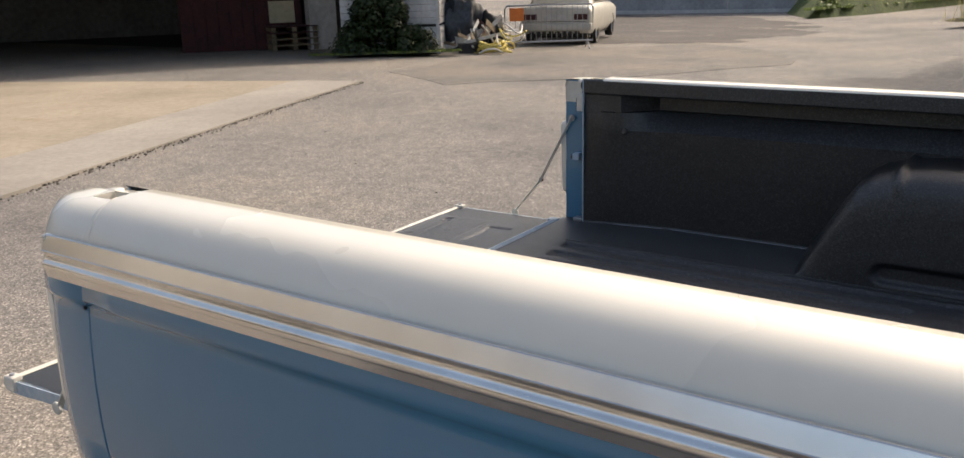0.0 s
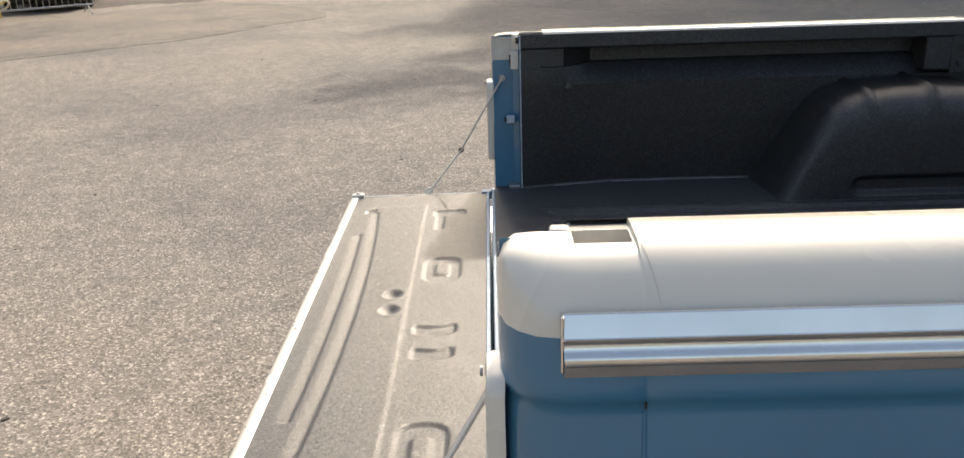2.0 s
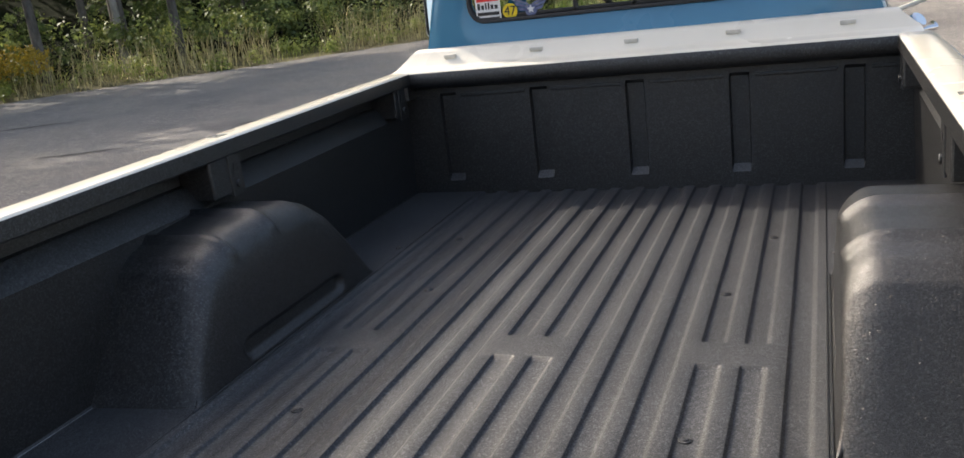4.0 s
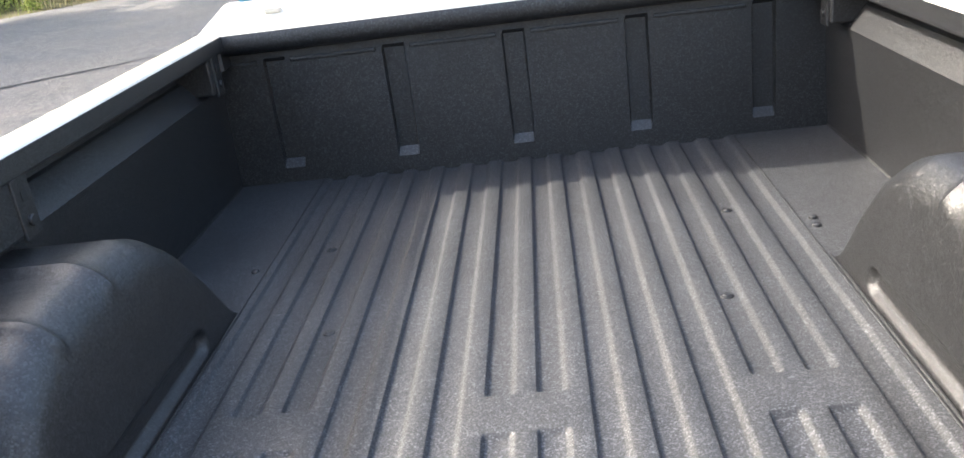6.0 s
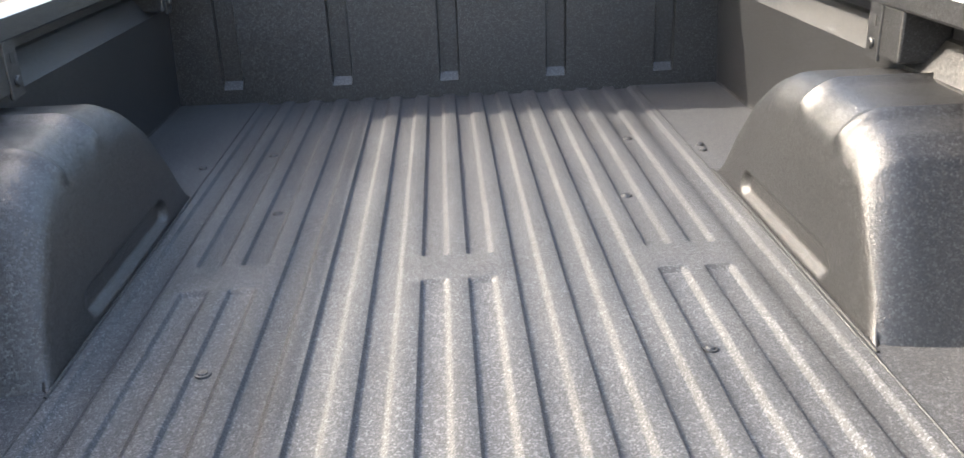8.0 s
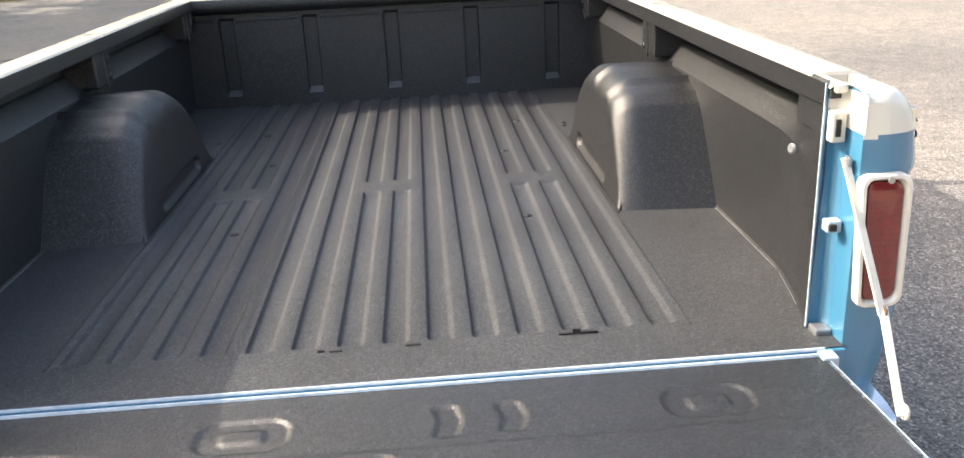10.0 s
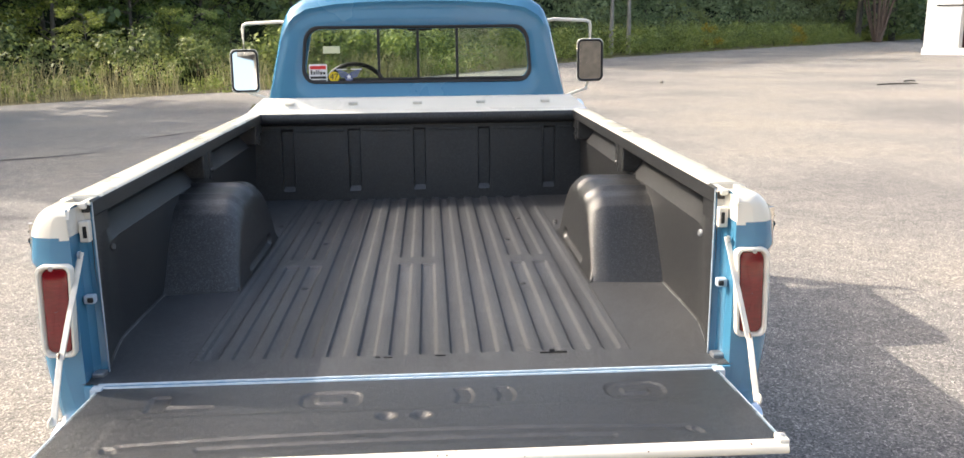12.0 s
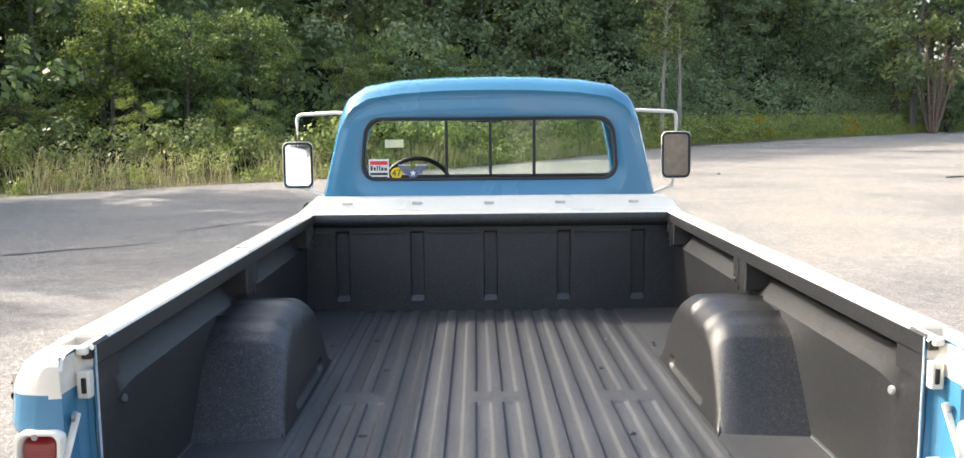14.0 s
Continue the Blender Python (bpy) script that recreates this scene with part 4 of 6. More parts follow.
def ray_out(x, z):
    """Where the way from the window's middle through a point leaves the cab's outline."""
    dx, dz = x - WCX, (z - WCZ) * 1.5
    best = None
    for (ax, az), (bx_, bz_) in zip(_poly, _poly[1:] + _poly[:1]):
        ex, ez = bx_ - ax, bz_ - az
        det = -dx * ez + dz * ex
        if abs(det) < 1e-9:
            continue
        t = (-(ax - WCX) * ez + (az - WCZ) * ex) / det
        u = (dx * (az - WCZ) - dz * (ax - WCX)) / det
        if t > 0 and -1e-6 <= u <= 1 + 1e-6 and (best is None or t < best):
            best = t
    return WCX + dx * best, WCZ + dz * best


outline = [ray_out(x, z) for x, z in WLOOP]
NL = len(outline)


def hole_loop(k=1.0):
    return window_loop((k - 1.0) * 0.55)


def back_y(z):
    return YB + 0.05 * (z - 0.55)


rings = []
inner = hole_loop(1.0)
flat = [(x * 0.955, 0.5 + (z - 0.5) * (0.86 if z > 0.5 else 1.0)) for x, z in outline]
rings.append([(x, back_y(z) + 0.012, z) for x, z in inner])
rings.append([(x, back_y(z), z) for x, z in hole_loop(1.03)])
for k in (0.4, 0.75, 1.0):
    rings.append([(a + (c - a) * k, back_y(b + (d - b) * k), b + (d - b) * k) for (a, b), (c, d) in zip(hole_loop(1.03), flat)])
# crease below the roof panel, then the rounded roof edge
rings.append([(x * 0.968, back_y(z) + (-0.014 if z > 0.96 else 0.004), 0.5 + (z - 0.5) * (0.885 if z > 0.5 else 1.0)) for x, z in outline])
for k, dy in ((0.978, 0.004), (0.988, 0.022), (0.995, 0.05), (1.0, 0.10), (1.0, 0.2)):
    kk = {0.978: 0.925, 0.988: 0.962, 0.995: 0.982, 1.0: 0.994 if dy < 0.15 else 1.0}[k]
    rings.append([(x * k, back_y(z) + dy, 0.5 + (z - 0.5) * (kk if z > 0.5 else 1.0)) for x, z in outline])
NB = len(rings) - 1
for y in (3.0, 3.4, 3.7):
    rings.append([(x, y, z) for x, z in outline])
rings.append([(x, 3.86 - 0.10 * max(0.0, (z - 0.5)), z) for x, z in outline])


def cab_hole(i, j):
    x = (outline[j][0] + outline[(j + 1) % NL][0]) / 2
    z = (outline[j][1] + outline[(j + 1) % NL][1]) / 2
    bottom = i >= NB and z < -0.25 and abs(x) < 0.81
    side_window = NB + 1 <= i <= NB + 1 + 1 and 0.53 < z < 1.0 and abs(x) > 0.6
    return bottom or side_window


cab = tp("cab", sheet(rings, True, cab_hole), BLUE, None, "sky-blue cab with a rounded roof", True, 62)
tp("cab_lower_band", sheet([[(x, YB - 0.012, z) for x in (-0.83, 0, 0.83)] for z in (0.40, 0.5, 0.546)] ), WHITE, cab)
# rear window: rubber seal, sliding panes, bars
seal = []
for k, dy in ((1.034, -0.001), (1.030, -0.006), (1.014, -0.007), (1.008, -0.004), (1.004, 0.012)):
    seal.append([(x, back_y(z) + dy, z) for x, z in hole_loop(k)])
window = tp("rear_window", sheet(seal, True), RUBBER, None, "sliding rear window in a black rubber seal", True, 50)
bm = bmesh.new()
bm.faces.new([bm.verts.new((x, back_y(z) + 0.008, z)) for x, z in hole_loop(1.008)])
pane = tp("pane", bm, GLASS, window)
pane.visible_shadow = False
for x in (-0.208, 0.004, 0.216):
    tp("window_bar", box(x - 0.007, x + 0.007, YB + 0.004, YB + 0.030, 0.64, 0.912, 0.002), RUBBER, window)
tp("window_rail", box(-0.58, 0.58, YB + 0.004, YB + 0.026, 0.640, 0.652, 0.002), RUBBER, window)
STICKRED = surface("red_print", (0.62, 0.03, 0.03), (0.70, 0.045, 0.04), 30, 8, 0.5, cloud_amount=0.1)
STICKWHITE = surface("white_print", (0.72, 0.72, 0.72), (0.8, 0.8, 0.8), 30, 8, 0.5, cloud_amount=0.1)
STICKBLACK = surface("black_print", (0.015, 0.015, 0.017), (0.03, 0.03, 0.03), 30, 8, 0.5, cloud_amount=0.1)
STICKYELLOW = surface("yellow_print", (0.78, 0.55, 0.02), (0.85, 0.62, 0.03), 30, 8, 0.5, cloud_amount=0.1)
STICKBLUE = surface("blue_grey_print", (0.05, 0.07, 0.18), (0.20, 0.23, 0.36), 60, 12, 0.5, cloud_amount=0.2)
STICKCREAM = surface("yellowed_label", (0.58, 0.62, 0.40), (0.66, 0.68, 0.46), 30, 8, 0.6, cloud_amount=0.2)


def slab(name, x0, x1, z0, z1, mat, lay=0, label=""):
    y = YB + 0.004 - 0.0015 * lay
    tp(name, box(x0, x1, y - 0.0012, y, z0, z1), mat, window, label)


slab("sticker", -0.585, -0.488, 0.634, 0.729, STICKWHITE, 0, "white sticker with red and black bars")
slab("sticker_bar", -0.579, -0.494, 0.702, 0.720, STICKRED, 1)
for k, x in enumerate((-0.577, -0.562, -0.547, -0.536, -0.525, -0.510)):
    slab("sticker_mark", x, x + (0.010, 0.010, 0.006, 0.006, 0.010, 0.012)[k], 0.674, (0.697, 0.690, 0.697, 0.697, 0.690, 0.688)[k], STICKBLACK, 1)
slab("sticker_bar", -0.579, -0.494, 0.652, 0.664, STICKBLACK, 1)
slab("sticker_bar", -0.579, -0.494, 0.634, 0.645, STICKBLACK, 1)
bm = disc((-0.452, YB + 0.004, 0.660), (0, -1, 0), 0.028, 0.0012, 24)
tp("round_sticker", bm, STICKYELLOW, window, "round yellow sticker with a black 47")
fc = bpy.data.curves.new("figures", "FONT")
fc.body, fc.size, fc.align_x, fc.align_y, fc.extrude = "47", 0.046, "CENTER", "CENTER", 0.0004
fo = bpy.data.objects.new("figures", fc)
fm = bpy.data.meshes.new_from_object(fo)
bpy.data.objects.remove(fo)
fm.materials.append(STICKBLACK)
num = new("figures", fm)
num.parent = window
num.matrix_local = pose(-0.452, YB + 0.0015, 0.660 + FZ, 90, 0, 0)
# winged emblem, as a plain shape
bm = bmesh.new()
for s in (1, -1):
    for k in range(3):
        a = [(-0.372 + s * 0.008, 0.662 + 0.010 * k), (-0.372 + s * (0.074 - 0.012 * (2 - k)), 0.672 + 0.018 * k), (-0.372 + s * (0.066 - 0.012 * (2 - k)), 0.658 + 0.018 * k), (-0.372 + s * 0.008, 0.654 + 0.010 * k)]
        bm.faces.new([bm.verts.new((x, YB + 0.003, z)) for x, z in a])
add_disc(bm, (-0.372, YB + 0.004, 0.656), (0, -1, 0), 0.022, 0.0012, 16)
tp("emblem_sticker", bm, STICKBLUE, window, "navy winged emblem sticker with a pale star")
bm = bmesh.new()
star = [(-0.372 + (0.017 if k % 2 == 0 else 0.007) * math.sin(k * math.pi / 5), 0.660 + (0.017 if k % 2 == 0 else 0.007) * math.cos(k * math.pi / 5)) for k in range(10)]
bm.faces.new([bm.verts.new((x, YB + 0.0012, z)) for x, z in star])
tp("emblem_star", bm, STICKWHITE, window)
for s in (1, -1):
    tp("emblem_edge", box(min(-0.372 + s * 0.012, -0.372 + s * 0.07), max(-0.372 + s * 0.012, -0.372 + s * 0.07), YB + 0.0008, YB + 0.0022, 0.698, 0.702), STICKWHITE, window)
slab("label_sticker", -0.505, -0.415, 0.785, 0.823, STICKCREAM, 0, "yellowed rectangular label")
# inside: seat, wheel, dash, mirror
tp("bench_seat", box(-0.68, 0.68, 2.84, 3.02, 0.05, 0.52, 0.06, None, 3), DARKIN, cab, "dark bench seat", True, 60)
tp("dashboard", box(-0.74, 0.74, 3.60, 3.86, 0.36, 0.545, 0.05, None, 3), DARKIN, cab, "", True, 60)
ring = [(-0.395 + 0.19 * math.cos(a), 3.40 - 0.06 * math.sin(a), 0.535 + 0.17 * math.sin(a)) for a in [2 * math.pi * k / 32 for k in range(33)]]
wheel = tp("steering_wheel", tube(ring, 0.013, 8), DARKIN, None, "thin dark steering wheel", True, 60)
tp("wheel_spoke", tube([(-0.58, 3.41, 0.53), (-0.395, 3.46, 0.525), (-0.21, 3.41, 0.53)], 0.010, 8), STEEL, wheel)
tp("rear_view_mirror", box(-0.07, 0.09, 3.56, 3.58, 0.90, 0.945, 0.008), DARKIN, cab)
tp("windscreen_frame", sheet([[(x, 3.845 - 0.1 * max(0, z - 0.5), z) for x in (-0.78, -0.72, 0, 0.72, 0.78)] for z in (0.47, 0.555)]), DARKIN, cab)
for s in (1, -1):
    tp("windscreen_post", tube([(s * 0.80, 3.86, 0.5), (s * 0.76, 3.83, 0.75), (s * 0.70, 3.80, 1.0)], 0.028, 8), BLUE, cab, "", True, 60)
bm = bmesh.new()
bm.faces.new([bm.verts.new(p) for p in ((-0.77, 3.85, 0.55), (0.77, 3.85, 0.55), (0.69, 3.81, 1.02), (-0.69, 3.81, 1.02))])
pane = tp("windscreen", bm, GLASS, cab)
pane.visible_shadow = False
tp("roof_lining", box(-0.66, 0.66, 2.86, 3.78, 1.062, 1.068), DARKIN, cab)
tp("firewall", box(-0.80, 0.80, 3.84, 3.90, -0.35, 0.47), UNDER, cab)

# bonnet, wings, front bumper
hood = []
for y, z, w in ((3.88, 0.475, 0.80), (4.1, 0.47, 0.80), (4.6, 0.455, 0.79), (5.1, 0.43, 0.77), (5.25, 0.405, 0.76), (5.29, 0.36, 0.75)):
    hood.append([(w * k, y, z + 0.03 * (1 - k * k) - 0.03) for k in (-1, -0.9, -0.5, 0, 0.5, 0.9, 1)])
tp("bonnet", sheet(hood), BLUE, None, "sky-blue bonnet", True, 50)
for s in (1, -1):
    rows = []
    for y, top in ((3.87, 0.45), (4.2, 0.45), (4.7, 0.44), (5.15, 0.42), (5.32, 0.36)):
        low = -0.30 if abs(y - 4.75) > 0.3 else 0.02
        rows.append([(s * x, y, z) for x, z in ((0.79, top), (0.86, top - 0.005), (0.93, top - 0.04), (0.965, top - 0.11), (0.975, 0.15), (0.97, 0.05 if low > -0.2 else -0.1), (0.93, low))])
    tp("front_wing", sheet(rows), BLUE, None, "", True, 50)
    a, b = sorted((s * 0.83, s * 0.955))
    tp("door", box(a, b, 3.0, 3.87, -0.32, 0.40, 0.03, None, 3), BLUE, None, "sky-blue door", True, 60)
tp("front_bumper", box(-0.98, 0.98, 5.36, 5.44, -0.36, -0.18, 0.03, None, 3), WHITE, None, "", True, 60)
tp("grille", box(-0.74, 0.74, 5.27, 5.33, -0.12, 0.33, 0.02), STEEL)
tp("chassis", box(-0.42, 0.42, 0.9, 5.2, -0.42, -0.14, 0.02), UNDER)

# door mirrors on long white arms
MIRROR = bpy.data.materials.new("mirror_glass")
MIRROR.use_nodes = True
_p = MIRROR.node_tree.nodes["Principled BSDF"]
_p.inputs["Metallic"].default_value, _p.inputs["Roughness"].default_value = 1.0, 0.02
_p.inputs["Base Color"].default_value = (0.85, 0.86, 0.87, 1)
for s in (1, -1):
    dz = 0.043 if s > 0 else 0.0
    cx, cy = s * 1.110, 3.62
    tilt = 3.0 if s > 0 else 8
    m = Matrix.Translation((cx, cy, 0.658 + dz)) @ Matrix.Rotation(radians(tilt), 4, "Z") @ Matrix.Rotation(radians(-2 if s > 0 else -6), 4, "X")
    loop = rounded_rect(-0.088, 0.088, -0.138, 0.138, 0.033)
    rows = [[m @ Vector((x * k, y, z * k)) for x, z in loop] for k, y in ((0.001, 0.045), (0.6, 0.042), (0.92, 0.025), (1.0, 0.0), (0.98, -0.008), (0.91, -0.008), (0.90, -0.002))]
    mir = tp("door_mirror", sheet(rows, True), WHITE, None, "white door mirror on a long bent arm", True, 50)
    bm = bmesh.new()
    bm.faces.new([bm.verts.new(m @ Vector((x * 0.905, -0.003, z * 0.935))) for x, z in loop])
    tp("mirror_glass", bm, MIRROR, mir)
    tp("mirror_seal", tube([m @ Vector((x * 0.90, -0.005, z * 0.925)) for x, z in loop + loop[:1]], 0.0075, 8), RUBBER, mir, "", True, 60)
    tp("mirror_arm", tube([(s * 0.735, 3.49, 0.945), (s * 0.86, 3.52, 0.962), (cx - s * 0.03, 3.62, 0.953), (cx - s * 0.008, 3.625, 0.944), (cx, 3.63, 0.92), (cx, 3.63, 0.62), (cx - s * 0.02, 3.63, 0.52), (s * 0.89, 3.56, 0.46), (s * 0.86, 3.54, 0.45)], 0.0105, 8), WHITE, mir, "", True, 60)
    tp("door_handle", tube([(s * 0.94, 3.06, 0.43), (s * 0.985, 3.07, 0.435), (s * 0.99, 3.20, 0.435)], 0.012, 8), CHROME, None, "chrome door handle", True, 60)
    tp("fuel_cap" if s < 0 else "lock_button", disc((s * 0.90, 2.80, 0.485), (s * 0.6, -0.4, 0.5), 0.03, 0.02, 16, 0.006), CHROME, None, "chrome cap beside the cab", True)

# wheels
TYREP = [(0.20, -0.09), (0.22, -0.105), (0.30, -0.11), (0.345, -0.098), (0.358, -0.07), (0.36, 0.0), (0.358, 0.07), (0.345, 0.098), (0.30, 0.11), (0.22, 0.105), (0.20, 0.09)]
for y in (1.30, 4.75):
    for s in (1, -1):
        w = tp("wheel", lathe([(0.05, -0.02), (0.06, 0.05), (0.12, 0.055), (0.16, 0.02), (0.19, 0.02), (0.205, 0.08), (0.215, 0.10)], (s * 0.80, y, -0.36), (s, 0, 0)), WHITE, None, "white steel wheel", True, 50)
        tp("tyre", lathe(TYREP, (s * 0.80, y, -0.36), (s, 0, 0), 36), RUBBER, w, "black tyre", True, 40)
        tp("hub_cap", lathe([(0.0, 0.075), (0.05, 0.07), (0.085, 0.055), (0.09, 0.04)], (s * 0.80, y, -0.36), (s, 0, 0)), CHROME, w, "", True, 50)
    tp("axle", tube([(-0.75, y, -0.36), (0.75, y, -0.36)], 0.045, 10), UNDER)


# ---- woods along the yard ----
def leaf_mesh(name, centres, sizes, seed, material, up=0.55):
    """Many small pointed leaves, each four corners folded along its rib."""
    rg = np.random.default_rng(seed)
    n = len(centres)
    c = np.asarray(centres, float)
    nrm = rg.normal(size=(n, 3))
    nrm[:, 2] = np.abs(nrm[:, 2]) * 0.6 + up
    nrm /= np.linalg.norm(nrm, axis=1)[:, None]
    t = rg.normal(size=(n, 3))
    t -= (t * nrm).sum(1)[:, None] * nrm
    t /= np.linalg.norm(t, axis=1)[:, None]
    b = np.cross(nrm, t)
    s = np.asarray(sizes, float)[:, None]
    v = np.empty((n, 4, 3))
    v[:, 0] = c - t * s * 0.5
    v[:, 1] = c + b * s * 0.32 + nrm * s * 0.06
    v[:, 2] = c + t * s * 0.55 - nrm * s * 0.08
    v[:, 3] = c - b * s * 0.32 + nrm * s * 0.06
    me = bpy.data.meshes.new(name)
    me.vertices.add(n * 4)
    me.vertices.foreach_set("co", v.ravel())
    me.loops.add(n * 4)
    me.loops.foreach_set("vertex_index", np.arange(n * 4))
    me.polygons.add(n)
    me.polygons.foreach_set("loop_start", np.arange(n) * 4)
    me.polygons.foreach_set("loop_total", np.full(n, 4))
    me.update()
    me.materials.append(material)
    return me


def tree_parts(seed, height, spread, leaves, low, material, leaf=0.15):
    """Trunk with limbs, and clumps of leaves round the limb ends."""
    rr = random.Random(seed)
    bm = bmesh.new()
    lean = Vector((rr.uniform(-0.5, 0.5), rr.uniform(-0.5, 0.5), 0))
    pts = [Vector((0, 0, -0.1)) + lean * (k / 6) ** 2 + Vector((0, 0, height * 0.85 * k / 6)) for k in range(7)]
    add_tube(bm, pts, 0.06 + height * 0.006, 7, True, [1.25, 1, 0.85, 0.7, 0.5, 0.32, 0.15])
    clumps = []
    for k in range(22):
        h = low + (0.95 - low) * (k + rr.random()) / 22
        base = pts[0].lerp(pts[-1], min(1, h / 0.9))
        a = rr.uniform(0, 2 * math.pi)
        reach = spread * (0.72 + 0.38 * math.sin(math.pi * min(1, max(0.08, (h - low) / (1.02 - low))) ** 0.75)) * rr.uniform(0.6, 1.1)
        end = base + Vector((math.cos(a) * reach, math.sin(a) * reach, rr.uniform(0.0, 0.9)))
        mid = base.lerp(end, 0.5) + Vector((0, 0, 0.25))
        add_tube(bm, [base, mid, end], 0.035, 5, False, [1, 0.7, 0.25])
        clumps.append((end, rr.uniform(0.55, 1.0)))
        clumps.append((mid + Vector((rr.uniform(-.4, .4), rr.uniform(-.4, .4), 0.2)), rr.uniform(0.4, 0.75)))
        clumps.append((end + Vector((rr.uniform(-.8, .8), rr.uniform(-.8, .8), rr.uniform(-.5, .3))), rr.uniform(0.3, 0.6)))
    rg = np.random.default_rng(seed)
    weights = np.array([r ** 2 for _, r in clumps])
    pick = rg.choice(len(clumps), leaves, p=weights / weights.sum())
    cen = np.array([tuple(c) for c, _ in clumps])[pick]
    rad = np.array([r for _, r in clumps])[pick][:, None]
    d = rg.normal(size=(leaves, 3))
    d /= np.linalg.norm(d, axis=1)[:, None]
    d *= rg.random((leaves, 1)) ** 0.45
    d[:, 2] *= 0.62
    pos = cen + d * rad
    trunk_me = bpy.data.meshes.new("trunk")
    for f in bm.faces:
        f.smooth = True
    bm.to_mesh(trunk_me)
    bm.free()
    trunk_me.materials.append(BARK)
    return trunk_me, leaf_mesh("crown", pos, rg.uniform(leaf * 0.6, leaf * 1.3, leaves), seed, material)


KINDS = [tree_parts(11, 9.5, 2.5, 6800, 0.04, LEAF, 0.16), tree_parts(12, 10.5, 2.3, 6800, 0.06, LEAFDARK, 0.155), tree_parts(13, 8.0, 2.8, 6800, 0.03, LEAF, 0.155),
         tree_parts(14, 11.5, 2.7, 6000, 0.12, LEAFDARK, 0.17), tree_parts(15, 6.0, 2.0, 5500, 0.03, LEAF, 0.16),
         tree_parts(16, 12.5, 2.7, 8000, 0.50, LEAF, 0.14)]
# the same trees deep in the wood, with fewer and larger sprays
DEEP = [tree_parts(21, 9.5, 2.5, 2600, 0.04, LEAF, 0.27), tree_parts(22, 10.5, 2.3, 2600, 0.06, LEAFDARK, 0.26), tree_parts(23, 8.0, 2.8, 2600, 0.03, LEAF, 0.26), tree_parts(24, 11.5, 2.7, 2600, 0.12, LEAFDARK, 0.28), tree_parts(25, 6.0, 2.0, 2400, 0.03, LEAF, 0.24)]
# far side of the yard: grey-green leaves, paled further in place of haze
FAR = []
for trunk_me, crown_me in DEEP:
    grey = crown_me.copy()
    grey.materials[0] = LEAFHAZE
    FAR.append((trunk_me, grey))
# slim pale-stemmed trees
PALEBARK = surface("pale_bark", (0.22, 0.20, 0.17), (0.38, 0.35, 0.30), 14, 3, 0.9, cloud_amount=0.3, bump=0.4, stretch=(1, 1, 0.25))
KINDS.append(tree_parts(17, 10.0, 1.3, 1800, 0.45, LEAFDARK, 0.17))
KINDS[6][0].materials[0] = PALEBARK
BROWNBARK = surface("brown_bark", (0.13, 0.085, 0.06), (0.28, 0.19, 0.14), 14, 3, 0.9, cloud_amount=0.3, bump=0.4, stretch=(1, 1, 0.25))
EDGE = [(-25.0, -2.0), (-22.0, 3.0), (-20.4, 6.2), (-18.9, 8.6), (-17.2, 11.6), (-14.8, 14.6), (-11.0, 17.6), (-8.0, 20.6), (-4.6, 23.2), (2.5, 33.0), (10.5, 47.0), (27.0, 66.0), (50.0, 90.0), (80.0, 118.0)]
TREE_LABELS = ["broad-leaved tree in full leaf at the wood's edge", "tall dark-leaved tree among others in the wood", "low spreading tree with yellowish green leaves", "tall slim tree with a high dark crown", "young bushy tree at the edge of the yard", "slim tree with a high overhanging crown", "slim pale-stemmed tree at the edge of the wood"]


def along(step, rr):
    """Places along the wood's edge with the way into the wood."""
    for (x0, y0), (x1, y1) in zip(EDGE, EDGE[1:]):
        L = math.hypot(x1 - x0, y1 - y0)
        n = max(1, round(L / step))
        nx, ny = -(y1 - y0) / L, (x1 - x0) / L
        for k in range(n):
            t = (k + rr.uniform(0.1, 0.9)) / n
            yield x0 + (x1 - x0) * t, y0 + (y1 - y0) * t, nx, ny, L


def plant(kind, x, y, z, scale, turn, deep=None):
    tr = empty("tree", TREE_LABELS[kind], "tree", "trees of the wood", at=(x, y, z))
    tr.rotation_euler = (0, 0, turn)
    for nm, me in zip(("trunk", "crown"), (deep or KINDS)[kind]):
        o = new(nm, me)
        o.parent = tr
        o.scale = (scale, scale, scale)


def hill(x, y):
    """Ground behind the edge climbs."""
    best = 1e9
    for (x0, y0), (x1, y1) in zip(EDGE, EDGE[1:]):
        L = math.hypot(x1 - x0, y1 - y0)
        d = ((x - x0) * -(y1 - y0) + (y - y0) * (x1 - x0)) / L
        t = ((x - x0) * (x1 - x0) + (y - y0) * (y1 - y0)) / L
        if -2 <= t <= L + 2:
            best = min(best, abs(d) if d > 0 else 0)
    return 0.0 if best > 1e8 else max(0.0, best - 1.0) * 0.16


rr = random.Random(21)
